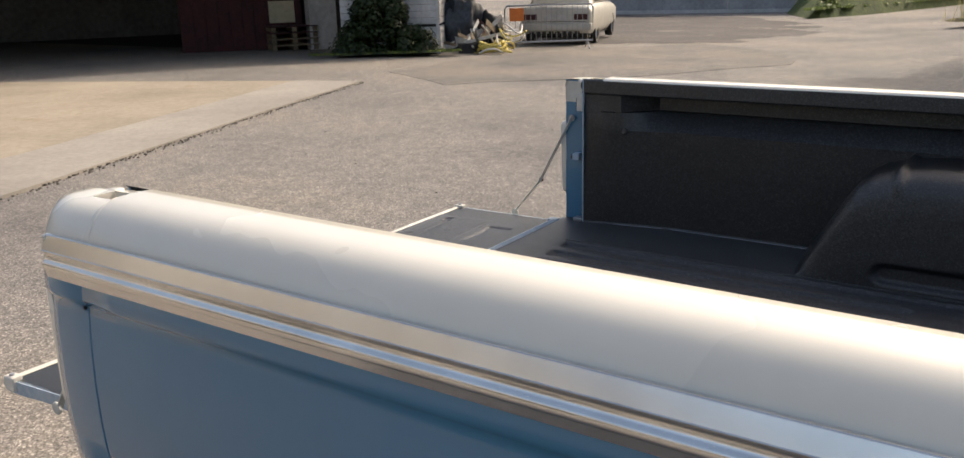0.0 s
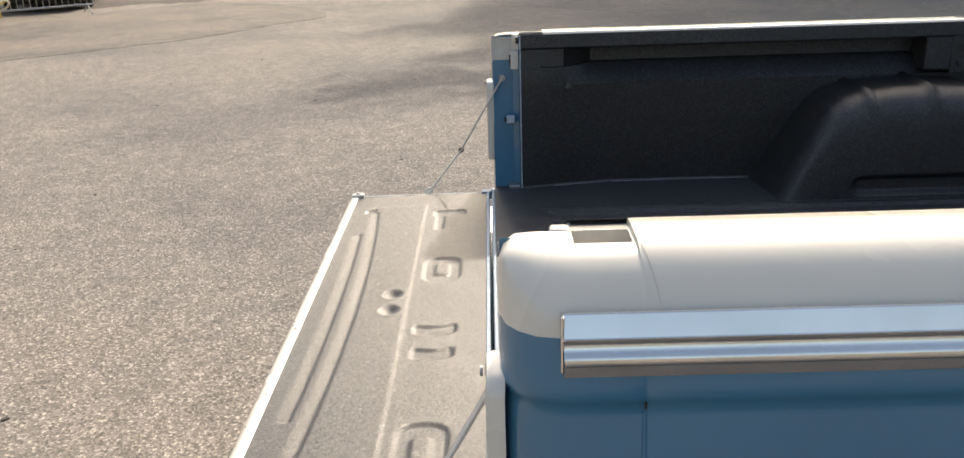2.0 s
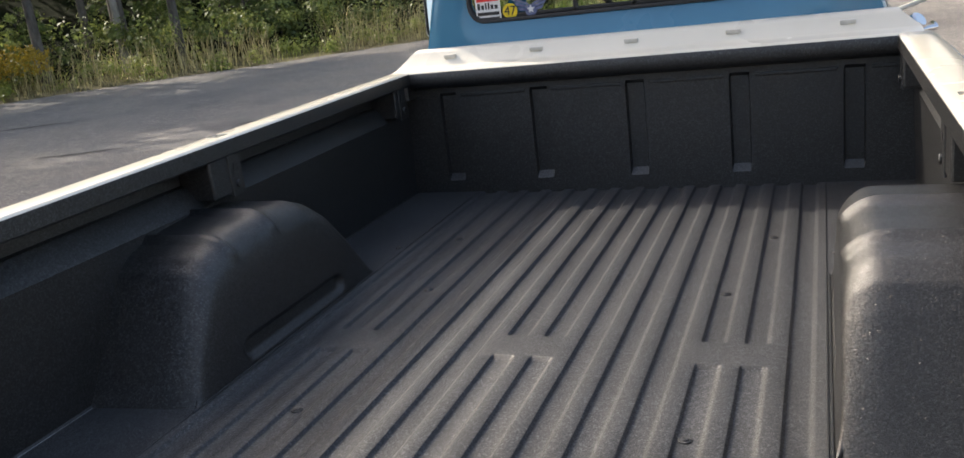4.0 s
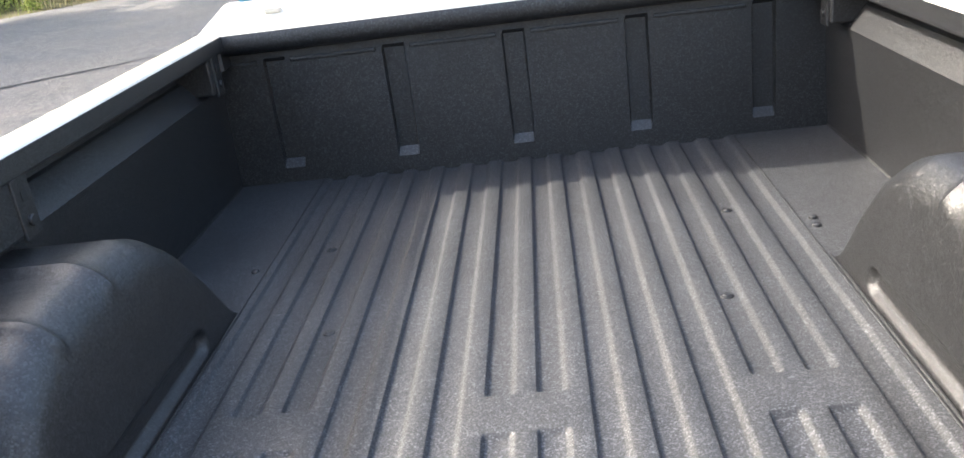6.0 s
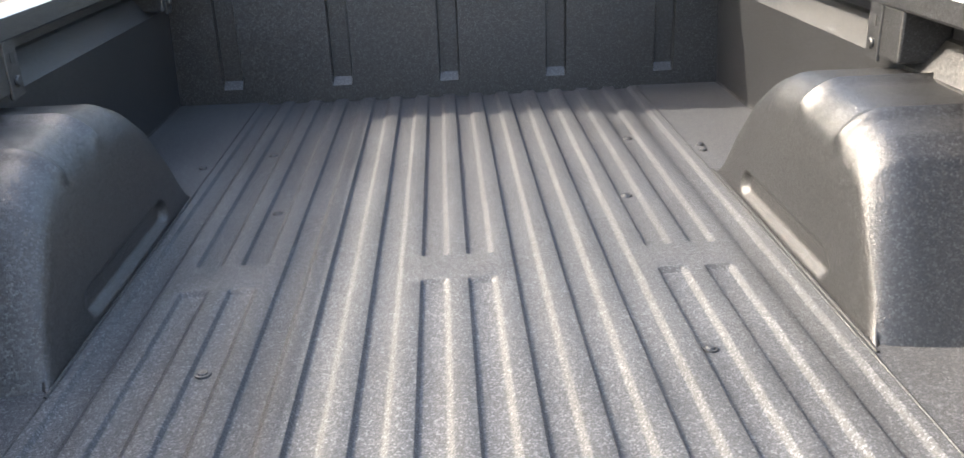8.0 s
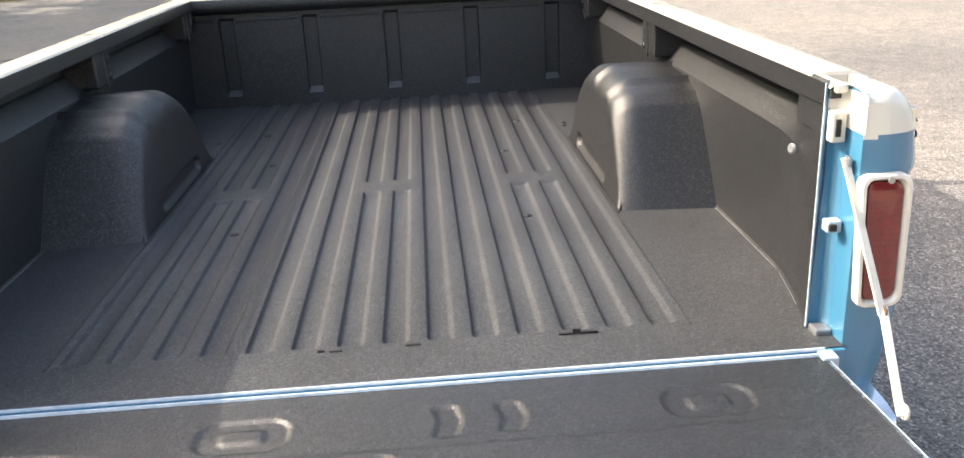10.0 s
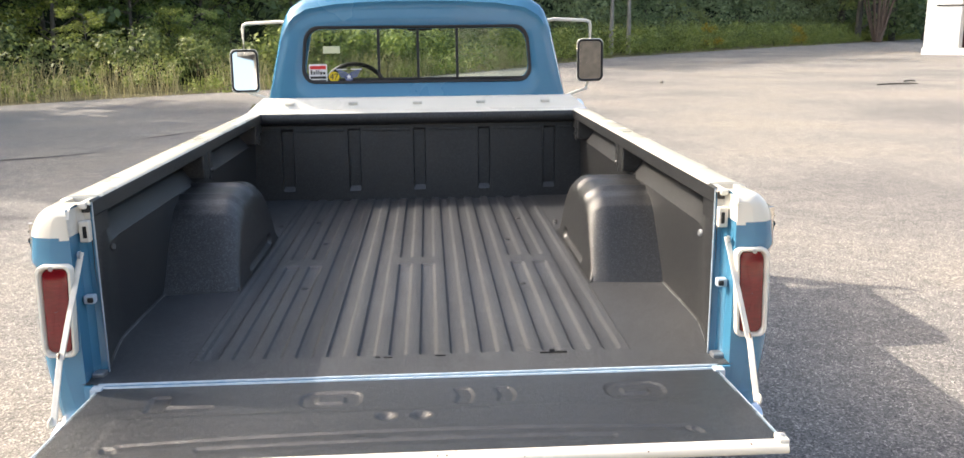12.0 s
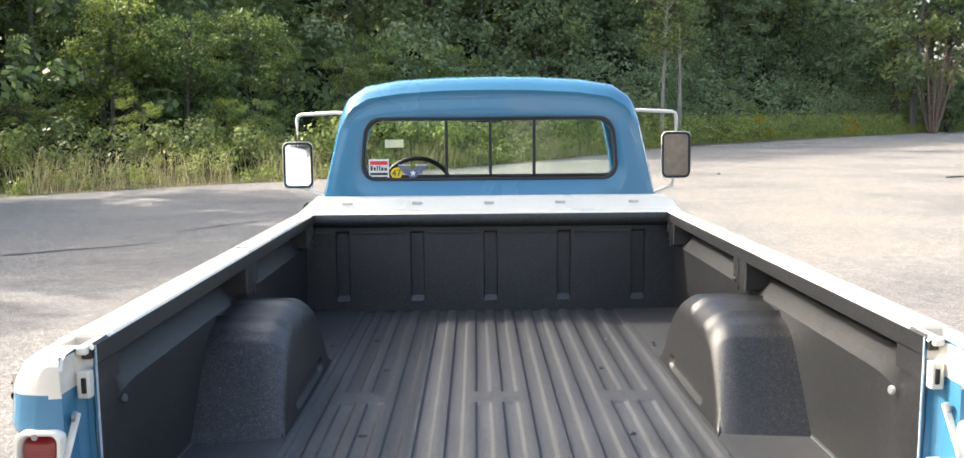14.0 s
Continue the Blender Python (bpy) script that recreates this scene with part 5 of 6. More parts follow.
# heights step up from the verge, so that the low sun reaches over it
HEIGHTS = [9.5, 10.5, 8.0, 11.5, 6.0]
for row, (step, off, lo, hi) in enumerate([(2.3, 4.4, 1.6, 2.4), (2.6, 7.5, 3.4, 4.6), (3.2, 11.0, 5.5, 7.2), (4.4, 15.5, 8.2, 10.5), (6.5, 22.0, 12.5, 16.0), (7.0, 31.0, 18.0, 22.0)]):
    for x, y, nx, ny, L in along(step, rr):
        far = y > 40
        if far and rr.random() < (0.4 if row < 3 else 0.1):
            continue
        o = off + rr.uniform(-0.9, 0.9) + (2.0 if far else 0.0) + (5.0 if y > 22 and row > 1 else 0.0)
        kind = rr.choice([[4, 2, 4, 2], [2, 0, 4, 1], [0, 1, 2, 1], [1, 3, 3, 0], [3, 1, 3, 0], [3, 1, 3, 0]][row])
        px, py = x + nx * o, y + ny * o
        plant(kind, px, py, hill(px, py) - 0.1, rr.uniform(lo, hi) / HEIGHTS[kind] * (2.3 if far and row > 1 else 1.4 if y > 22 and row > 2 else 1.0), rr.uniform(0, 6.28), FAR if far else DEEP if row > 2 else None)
# slim trees close to the yard whose crowns shade the old asphalt
for x, y, nx, ny, L in along(1.7, rr):
    if 4.6 < y < 17.6:
        o = rr.uniform(1.6, 4.6)
        plant(5, x + nx * o, y + ny * o, -0.05, rr.uniform(0.98, 1.14) if y < 9.0 else rr.uniform(0.85, 1.05) if y < 13.0 else rr.uniform(0.76, 0.88), rr.uniform(0, 6.28))
for x, y, nx, ny, L in along(2.0, rr):
    if 4.6 < y < 11.0:
        o = rr.uniform(5.0, 9.0)
        plant(5, x + nx * o, y + ny * o, -0.05, rr.uniform(1.02, 1.14), rr.uniform(0, 6.28))
rs = random.Random(77)
for x, y, nx, ny, L in along(2.0, rs):
    if 4.6 < y < 15.0:
        o = rs.uniform(2.0, 6.5)
        plant(5, x + nx * o, y + ny * o, -0.05, rs.uniform(1.0, 1.12) if y < 9.0 else rs.uniform(0.85, 0.95), rs.uniform(0, 6.28))
# a few tall ones whose thin tops reach farthest over the yard
rt = random.Random(41)
for x, y, nx, ny, L in along(4.4, rt):
    if 6.0 < y < 15.5:
        o = rt.uniform(3.0, 6.5)
        plant(5, x + nx * o, y + ny * o, -0.05, rt.uniform(1.2, 1.34), rt.uniform(0, 6.28))
for x, y, sc, turn in ((11.9, 50.6, 1.1, 0.3), (10.7, 49.8, 1.05, 3.9), (-15.6, 17.4, 0.8, 0.9)):
    plant(6, x, y, 0.0, sc, turn)
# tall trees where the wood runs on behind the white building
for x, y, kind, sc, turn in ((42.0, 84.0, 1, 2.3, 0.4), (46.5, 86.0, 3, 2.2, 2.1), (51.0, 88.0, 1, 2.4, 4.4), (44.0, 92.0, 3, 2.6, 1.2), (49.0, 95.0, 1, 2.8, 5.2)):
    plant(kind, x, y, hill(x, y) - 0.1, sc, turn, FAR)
fill = []
for x, y, nx, ny, L in along(0.25, rr):
    o = rr.uniform(4.5, 19.0)
    px, py = x + nx * o, y + ny * o
    fill.append((px, py, hill(px, py) + rr.uniform(0.05, 0.5) * o, rr.uniform(0.7, 1.5) * (1.0 if y < 40 else 1.5)))
FILL = fill
# leafless brown tree with many stems
bare = empty("bare_tree", "leafless brown tree with many upright stems", "tree", at=(42.5, 81.0, 0.0))
rb = random.Random(3)
for k in range(15):
    a, lean, h = 2.4 * k, rb.uniform(0.12, 0.42), rb.uniform(6.0, 9.5)
    stem = [(math.cos(a) * (0.25 + lean * h * q * 0.75), math.sin(a) * (0.25 + lean * h * q * 0.75), h * q - 0.1) for q in (0, 0.3, 0.6, 0.8, 1.0)]
    bm = tube(stem, 0.10, 6, [1.2, 1, 0.7, 0.5, 0.2])
    for q in range(7):
        p = Vector(stem[2]).lerp(Vector(stem[4]), q / 7)
        add_tube(bm, [p, p + Vector((rb.uniform(-0.9, 0.9), rb.uniform(-0.9, 0.9), rb.uniform(0.5, 1.3)))], 0.028, 4, False, [1, 0.3])
    part("stem", bm, BROWNBARK, bare)
# added sheet climbing behind the trees: closes sky gaps, near-black stands for shade
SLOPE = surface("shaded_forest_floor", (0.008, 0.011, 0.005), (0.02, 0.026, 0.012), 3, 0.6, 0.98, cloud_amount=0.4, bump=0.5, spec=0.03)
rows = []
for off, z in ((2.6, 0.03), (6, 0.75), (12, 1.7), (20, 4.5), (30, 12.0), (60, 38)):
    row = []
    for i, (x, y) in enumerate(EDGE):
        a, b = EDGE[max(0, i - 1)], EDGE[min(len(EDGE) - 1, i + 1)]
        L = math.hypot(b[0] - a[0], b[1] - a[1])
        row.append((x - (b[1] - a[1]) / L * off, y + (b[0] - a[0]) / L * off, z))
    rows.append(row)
tagged(part("wooded_slope", sheet(rows), SLOPE, None, "", True, 80), "near-black sheet climbing behind the trees, coloured as the wood's shade", "slope", kind="structure")
VERGE = surface("weedy_soil", (0.09, 0.08, 0.04), (0.19, 0.165, 0.09), 9, 1.5, 0.95, cloud_amount=0.4, bump=0.4, spec=0.1)
rows = []
for off, z in ((0.0, -0.03), (0.25, 0.03), (1.2, 0.05), (2.8, 0.10)):
    row = []
    for i, (x, y) in enumerate(EDGE):
        a, b = EDGE[max(0, i - 1)], EDGE[min(len(EDGE) - 1, i + 1)]
        L = math.hypot(b[0] - a[0], b[1] - a[1])
        row.append((x - (b[1] - a[1]) / L * off, y + (b[0] - a[0]) / L * off, z))
    rows.append(row)
tagged(part("verge", sheet(rows), VERGE, None, "", True, 80), "strip of weedy brown soil between asphalt and wood", "verge", kind="structure")
# undergrowth: bushes, weeds and dry grass on the verge
rg = np.random.default_rng(7)
cl = []
for x, y, nx, ny, L in along(0.15, rr):
    w = rr.uniform(0.1, 3.2) if rr.random() < 0.6 else rr.uniform(1.0, 3.2)
    k = 1.0 if y < 40 else 1.6
    cl.append((x + nx * w, y + ny * w, hill(x + nx * w, y + ny * w) + rr.uniform(0.05, 0.25) + 0.30 * w * k * rr.random(), rr.uniform(0.18, 0.5) * k))
cl = np.array(cl)


def clump_leaves(name, clumps, per, size, seed, mat, label, flat=0.8):
    g = np.random.default_rng(seed)
    idx = np.repeat(np.arange(len(clumps)), per)
    d = g.normal(size=(len(idx), 3))
    d /= np.linalg.norm(d, axis=1)[:, None]
    d *= g.random((len(idx), 1)) ** 0.4
    d[:, 2] = d[:, 2] * flat
    pos = clumps[idx, :3] + d * clumps[idx, 3:4]
    pos[:, 2] = np.maximum(pos[:, 2], 0.03)
    ob = new(name, leaf_mesh(name, pos, g.uniform(size * 0.6, size * 1.4, len(idx)), seed, mat))
    return tagged(ob, label, name.replace("_", " "), kind="stuff")


clump_leaves("undergrowth", cl, 130, 0.07, 31, WEED, "tangled green undergrowth and weeds along the yard")
cl2 = cl.copy()
cl2[:, 0] -= 0.9
cl2[:, 1] += 1.3
cl2[:, 2] = [hill(x, y) + rr.uniform(0.3, 1.1) for x, y in cl2[:, :2]]
cl2[:, 3] *= 1.6
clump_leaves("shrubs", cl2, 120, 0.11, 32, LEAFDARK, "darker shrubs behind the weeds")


def blades(name, places, mat, label, lo, hi, seed, width=0.012):
    """Upright narrow blades, each two quads that bend over."""
    g = random.Random(seed)
    verts, faces = [], []
    for x, y, z in places:
        h, a, l = g.uniform(lo, hi), g.uniform(0, 6.28), g.uniform(0.15, 0.75)
        dx, dy, w = math.cos(a), math.sin(a), width * g.uniform(0.7, 1.5)
        n = len(verts)
        verts += [(x - dy * w, y + dx * w, z), (x + dy * w, y - dx * w, z), (x - dy * w * 0.7 + dx * l * h * 0.4, y + dx * w * 0.7 + dy * l * h * 0.4, z + h * 0.6),
                  (x + dy * w * 0.7 + dx * l * h * 0.4, y - dx * w * 0.7 + dy * l * h * 0.4, z + h * 0.6), (x + dx * l * h, y + dy * l * h, z + h)]
        faces += [(n, n + 1, n + 3, n + 2), (n + 2, n + 3, n + 4)]
    return tagged(raw(name, verts, faces, mat), label, name.replace("_", " "), kind="stuff")


green, dry, gold = [], [], []
for x, y, nx, ny, L in along(0.006, rr):
    if y > 40:
        continue
    w = rr.uniform(-0.1, 2.4)
    tuft = noise.noise(Vector((x * 0.35, y * 0.35, 1.0)))
    p = (x + nx * w + rr.uniform(-.2, .2), y + ny * w, hill(x + nx * w, y + ny * w) - 0.02)
    (dry if tuft > -0.10 else green).append(p)
    if noise.noise(Vector((x * 0.22, y * 0.22, 9.0))) > 0.28:
        gold.append((*p[:2], p[2] + rr.uniform(0.5, 1.0), 0.10))
blades("verge_grass", green, WEED, "green grass on the verge", 0.15, 0.55, 3, 0.003)
blades("dry_grass", dry, STRAW, "tall straw-coloured dry grass", 0.3, 1.15, 4, 0.0055)
if gold:
    clump_leaves("goldenrod", np.array(gold), 16, 0.05, 35, GOLD, "yellow flowering goldenrod among the weeds")
# lush weeds and low bushes along the far verge
lush = []
for x, y, nx, ny, L in along(0.55, rr):
    if 24.0 < y < 78.0 and noise.noise(Vector((x * 0.13, y * 0.13, 4.0))) > -0.25:
        w, h = rr.uniform(0.3, 2.6), rr.uniform(0.2, 1.5)
        lush.append((x + nx * w, y + ny * w, h, rr.uniform(0.45, 0.95)))
clump_leaves("verge_bushes", np.array(lush), 150, 0.13, 38, WEED, "lush green weeds and low bushes along the far verge")
# two yellow stands farther along the verge
far_gold = []
for x, y, n in ((19.0, 57.5, 9), (30.0, 68.6, 12)):
    for k in range(n):
        far_gold.append((x + rr.uniform(-0.9, 0.9), y + rr.uniform(-0.4, 0.4), rr.uniform(0.4, 1.7), rr.uniform(0.25, 0.45)))
clump_leaves("goldenrod", np.array(far_gold), 60, 0.10, 37, GOLD, "yellow flowering goldenrod at the edge of the wood")
for mat, words, sel in ((LEAFDARK, "dense dark foliage inside the wood", [p for p in FILL if p[1] < 40]), (LEAFHAZE, "dense grey-green foliage inside the far wood, paled as by haze", [p for p in FILL if p[1] >= 40])):
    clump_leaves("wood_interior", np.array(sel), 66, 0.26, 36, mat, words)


# ---- hall, shed, scrap, parked car and far wall beyond the concrete apron ----
DARKRED = surface("dark_red_boards", (0.05, 0.014, 0.016), (0.085, 0.022, 0.024), 12, 2, 0.8, cloud_amount=0.4, bump=0.2)
# near-black for dark parts; in the hall it stands for the inside shade
DARKWALL = surface("near_black_matt", (0.02, 0.02, 0.021), (0.045, 0.043, 0.042), 8, 1, 0.9, cloud_amount=0.4)
GREYROOF = surface("grey_roof_sheet", (0.12, 0.12, 0.12), (0.2, 0.2, 0.2), 8, 1, 0.7, cloud_amount=0.3)
PLASTER = surface("dirty_white_plaster", (0.46, 0.45, 0.44), (0.62, 0.61, 0.6), 10, 1.2, 0.85, cloud_amount=0.3, bump=0.15)
SIDING = surface("white_siding", (0.50, 0.51, 0.53), (0.66, 0.67, 0.68), 14, 2, 0.6, cloud_amount=0.25, random_tint=0.06)
CREAMPLATE = surface("cream_plate", (0.50, 0.44, 0.30), (0.58, 0.52, 0.37), 14, 4, 0.6, cloud_amount=0.2)
TIMBER = surface("weathered_timber", (0.12, 0.09, 0.06), (0.30, 0.23, 0.15), 22, 3, 0.8, cloud_amount=0.3, bump=0.3, random_tint=0.25)
HOSE = surface("yellow_hose", (0.55, 0.43, 0.08), (0.66, 0.54, 0.14), 30, 6, 0.5, cloud_amount=0.2)
PIPEWHITE = surface("white_plastic_pipe", (0.60, 0.59, 0.55), (0.7, 0.69, 0.66), 30, 6, 0.5, cloud_amount=0.2)
ORANGE = surface("orange_plastic", (0.55, 0.13, 0.02), (0.66, 0.18, 0.03), 30, 6, 0.45, cloud_amount=0.15)
CARWHITE = surface("dull_white_car_paint", (0.44, 0.43, 0.39), (0.54, 0.53, 0.48), 10, 2, 0.4, cloud_amount=0.2, coat=0.3)
CARGLASS = surface("dark_car_glass", (0.02, 0.025, 0.022), (0.04, 0.05, 0.045), 10, 2, 0.1, cloud_amount=0.2, coat=0.5)


def frame_at(x, y, ux, uy, z=0.0):
    """A pose whose x axis runs along (ux, uy) on the ground."""
    a = math.degrees(math.atan2(uy, ux))
    return pose(x, y, z, 0, 0, a)


def placed(bm, m):
    bmesh.ops.transform(bm, matrix=m, verts=bm.verts)
    return bm


# hall: local x along its front, local y into it
HM = frame_at(-13.7, -13.6, 0.84, -0.54, ground_z(-13.7, -13.6)) @ Matrix.Diagonal((1, -1, 1, 1))
CANOPY = 3.1
hall = empty("hall", "dark open-fronted hall with a canopy roof and a red wall", "hall")


def hp(name, bm, mat, label="", parent=None):
    return part(name, placed(bm, HM), mat, parent or hall, label)


# the hall past x = 8.6 is unseen, added as a dark reflection
hp("back_wall", box(-0.6, 17.6, 9.0, 9.25, -0.1, 4.6), GREYROOF)
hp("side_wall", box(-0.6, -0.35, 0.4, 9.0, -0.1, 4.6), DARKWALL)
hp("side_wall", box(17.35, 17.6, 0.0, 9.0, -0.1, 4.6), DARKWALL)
# unseen roof, drawn out to x = -6 to shade the ground in front
hp("roof", box(-6.0, 17.9, -CANOPY, 9.5, 3.4, 3.65), GREYROOF, "grey sheet roof, unseen, run on past the hall to shade the ground")
hp("front_beam", box(-0.6, 17.6, -0.05, 0.2, 2.9, 3.4), PLASTER)
hp("white_post", box(-0.35, 0.30, -0.08, 0.35, -0.1, 3.4, 0.02), PLASTER, "white plastered post")
hp("red_wall", box(0.32, 3.1, 0.6, 0.75, -0.1, 3.4), DARKRED, "dark red boarded wall")
for k in range(10):
    hp("board", box(0.36 + 0.272 * k, 0.36 + 0.272 * k + 0.262, 0.575, 0.6, 0.0, 3.2, 0.004), DARKRED)
hp("sign_plate", box(0.50, 1.10, 0.53, 0.57, 0.62, 1.12, 0.01), CREAMPLATE, "blank cream plate on the red wall")
# hall floor: the shade under the roof is put into its colour
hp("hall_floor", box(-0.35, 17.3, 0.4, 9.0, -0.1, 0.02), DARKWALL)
for k, x in enumerate((8.45, 13.0)):
    hp("steel_post", box(x - 0.1, x + 0.1, 0.0, 0.2, -0.1, 3.4), DARKWALL)
pallets = empty("pallet_stack", "stack of dark wooden pallets before the red wall", "pallet stack")
for k in range(4):
    z = 0.14 * k + ground_z(-12.5, -14)
    for i in range(6):
        part("plank", placed(box(0.12, 1.22, -0.15 + 0.13 * i, -0.06 + 0.13 * i, z + 0.10, z + 0.122), HM @ Matrix.Translation((0, 0, -ground_z(-13.7, -13.6)))), TIMBER if k < 2 else DARKRED, pallets)
    for i in range(3):
        part("bearer", placed(box(0.14 + 0.48 * i, 0.24 + 0.48 * i, -0.15, 0.58, z, z + 0.10), HM @ Matrix.Translation((0, 0, -ground_z(-13.7, -13.6)))), TIMBER, pallets)

# shed with white horizontal boards, lower and upper part with a dark gap
sc = Vector((-13.41, -9.98))
sz = ground_z(*sc)
shed = empty("shed", "small shed clad in white horizontal boards, overgrown on one side", "shed")
S1 = frame_at(sc.x, sc.y, 0.62, -0.785, sz)            # face towards the yard
S2 = frame_at(sc.x, sc.y, -0.86, -0.50, sz)            # face towards the scrap
part("core", placed(box(0.03, 2.0, -2.3, -0.04, -0.05, 2.3), S1), DARKWALL, shed)
for k in range(14):
    z = 0.03 + 0.135 * k + (0.05 if k > 3 else 0)
    for m, x1 in ((S1, 2.0), (S2, 2.3)):
        bm = box(0.0, x1, -0.05, 0.012, z, z + 0.128, 0.004)
        part("board", placed(bm, m), SIDING, shed)
part("corner_post", placed(box(-0.035, 0.03, -0.04, 0.03, -0.05, 2.0, 0.005), S1), SIDING, shed)
part("downpipe", placed(tube([(1.45, 0.05, 2.0), (1.45, 0.05, 0.62), (1.5, 0.06, 0.55)], 0.03, 8), S1), DARKWALL, shed)
part("roof", placed(box(-0.3, 2.3, -2.6, 0.3, 2.3, 2.38, 0.01), S1), GREYROOF, shed)
# ivy over the shed's foot
g = np.random.default_rng(77)
rows = []
for k in range(150):
    x = g.uniform(0.15, 1.9) if k < 70 else g.normal(1.22, 0.3)
    top = 0.25 + 2.3 * math.exp(-((x - 1.25) / 0.40) ** 2) + 0.35 * math.exp(-((x - 0.7) / 0.5) ** 2)
    p = S1 @ Vector((x, 0.1 + g.uniform(0, 0.5), 0))
    rows.append((p.x, p.y, p.z + g.uniform(0.05, top), g.uniform(0.14, 0.3)))
clump_leaves("ivy_bush", np.array(rows), 130, 0.07, 41, IVY, "dark green ivy climbing the shed")
fringe = []
for k in range(130):
    p = S1 @ Vector((g.uniform(-0.4, 2.6), 0.35 + g.uniform(0, 0.35), 0))
    fringe.append((p.x, p.y, p.z + 0.06, g.uniform(0.06, 0.13)))
clump_leaves("weeds_at_shed", np.array(fringe), 34, 0.05, 42, WEED, "low weeds along the foot of the shed")

# scrap heap: planks, pipes, coiled hose
def heap_piece(name, mat, a, b, r, label, cat, group, flat=False):
    a, b = Vector(a), Vector(b)
    if flat:
        d = b - a
        bm = bmesh.new()
        add_box(bm, -0.008, 0.008, -r, r, -d.length / 2, d.length / 2, 0.003)
        bmesh.ops.transform(bm, matrix=Matrix.Translation((a + b) / 2) @ d.to_track_quat("Z", "Y").to_matrix().to_4x4(), verts=bm.verts)
    else:
        m = (a + b) / 2 + Vector((0, 0, 0.03))
        bm = tube([a, m, b], r, 7)
    tagged(part(name, bm, mat), label, cat, group)


rr = random.Random(9)
hz = ground_z(-14.6, -9.6)
for k in range(16):
    x, y = -14.5 + rr.uniform(-0.7, 0.5), -9.9 + rr.uniform(-0.6, 0.5)
    a = rr.uniform(0, 6.28)
    L, up = rr.uniform(0.5, 1.1), rr.uniform(0.1, 0.75)
    heap_piece("scrap_plank", TIMBER if k % 3 else PIPEWHITE, (x - math.cos(a) * L / 2, y - math.sin(a) * L / 2, hz + 0.06 + 0.2 * rr.random()), (x + math.cos(a) * L / 2, y + math.sin(a) * L / 2, hz + up), rr.uniform(0.03, 0.08), "weathered board on the scrap heap", "board", "scrap boards", True)
for k in range(7):
    x, y = -14.3 + rr.uniform(-0.5, 0.6), -9.2 + rr.uniform(-0.3, 0.3)
    heap_piece("scrap_pipe", PIPEWHITE if k % 2 else STEEL, (x - 0.5, y - 0.3 + rr.uniform(-.2, .2), hz + 0.05), (x + 0.3, y + 0.2 + rr.uniform(-.2, .2), hz + rr.uniform(0.1, 0.6)), 0.022, "bent pipe on the scrap heap", "pipe", "scrap pipes")
for k in range(4):
    r0, cx, cy = 0.36 - 0.05 * k, -14.15 + 0.07 * k, -9.1 + 0.04 * k
    pts = [(cx + r0 * 1.25 * math.cos(a) + 0.05 * math.sin(3 * a + k), cy + r0 * math.sin(a), ground_z(cx, cy) + 0.04 + 0.055 * k + 0.04 * math.sin(2 * a + k)) for a in [2 * math.pi * i / 26 for i in range(27)]]
    tagged(part("hose_coil", tube(pts, 0.026, 7), HOSE, None, "", True), "coil of dusty yellow hose on the ground", "hose", "hose coils")
TARP = surface("dark_blue_tarpaulin", (0.015, 0.022, 0.035), (0.05, 0.065, 0.09), 12, 3, 0.5, cloud_amount=0.4, bump=0.3)
REDWOOD = surface("reddish_board", (0.16, 0.06, 0.035), (0.30, 0.13, 0.08), 22, 3, 0.8, cloud_amount=0.3, bump=0.3)


def crumpled(name, at, size, mat, label, cat, seed):
    """A crumpled heap: a ball pushed in and out, flat below."""
    bm = bmesh.new()
    bmesh.ops.create_icosphere(bm, subdivisions=4, radius=1.0)
    for v in bm.verts:
        k = 1 + 0.35 * noise.noise(v.co * 2.1 + Vector((seed, 0, 0))) + 0.14 * noise.noise(v.co * 6.0 + Vector((0, seed, 0)))
        v.co = Vector((at[0] + v.co.x * k * size[0], at[1] + v.co.y * k * size[1], at[2] + max(0.0, (v.co.z * k + 0.55) * size[2])))
    tagged(part(name, bm, mat, None, "", True, 50), label, cat)


crumpled("scrap_tarpaulin", (-14.75, -10.35, hz), (0.55, 0.45, 0.85), TARP, "crumpled dark blue tarpaulin over the scrap", "tarpaulin", 3.0)
crumpled("scrap_tarpaulin", (-15.2, -9.95, hz), (0.40, 0.38, 0.50), DARKWALL, "crumpled black plastic sheet on the scrap", "plastic sheet", 8.0)
heap_piece("scrap_board", PLASTER, (-14.35, -10.75, hz + 0.05), (-14.6, -11.0, hz + 1.75), 0.42, "dirty white sheet board leaning against the scrap", "board", "", True)
for k in range(14):
    x, y, a = -14.55 + rr.uniform(-0.6, 0.5), -9.65 + rr.uniform(-0.5, 0.4), rr.uniform(0, 6.28)
    L, up = rr.uniform(0.4, 1.0), rr.uniform(0.15, 0.7)
    heap_piece("scrap_plank", (REDWOOD, TIMBER, DARKRED, PIPEWHITE)[k % 4], (x - math.cos(a) * L / 2, y - math.sin(a) * L / 2, hz + 0.08 + 0.3 * rr.random()), (x + math.cos(a) * L / 2, y + math.sin(a) * L / 2, hz + up), rr.uniform(0.02, 0.06), "splintered board on the scrap heap", "board", "scrap boards", True)
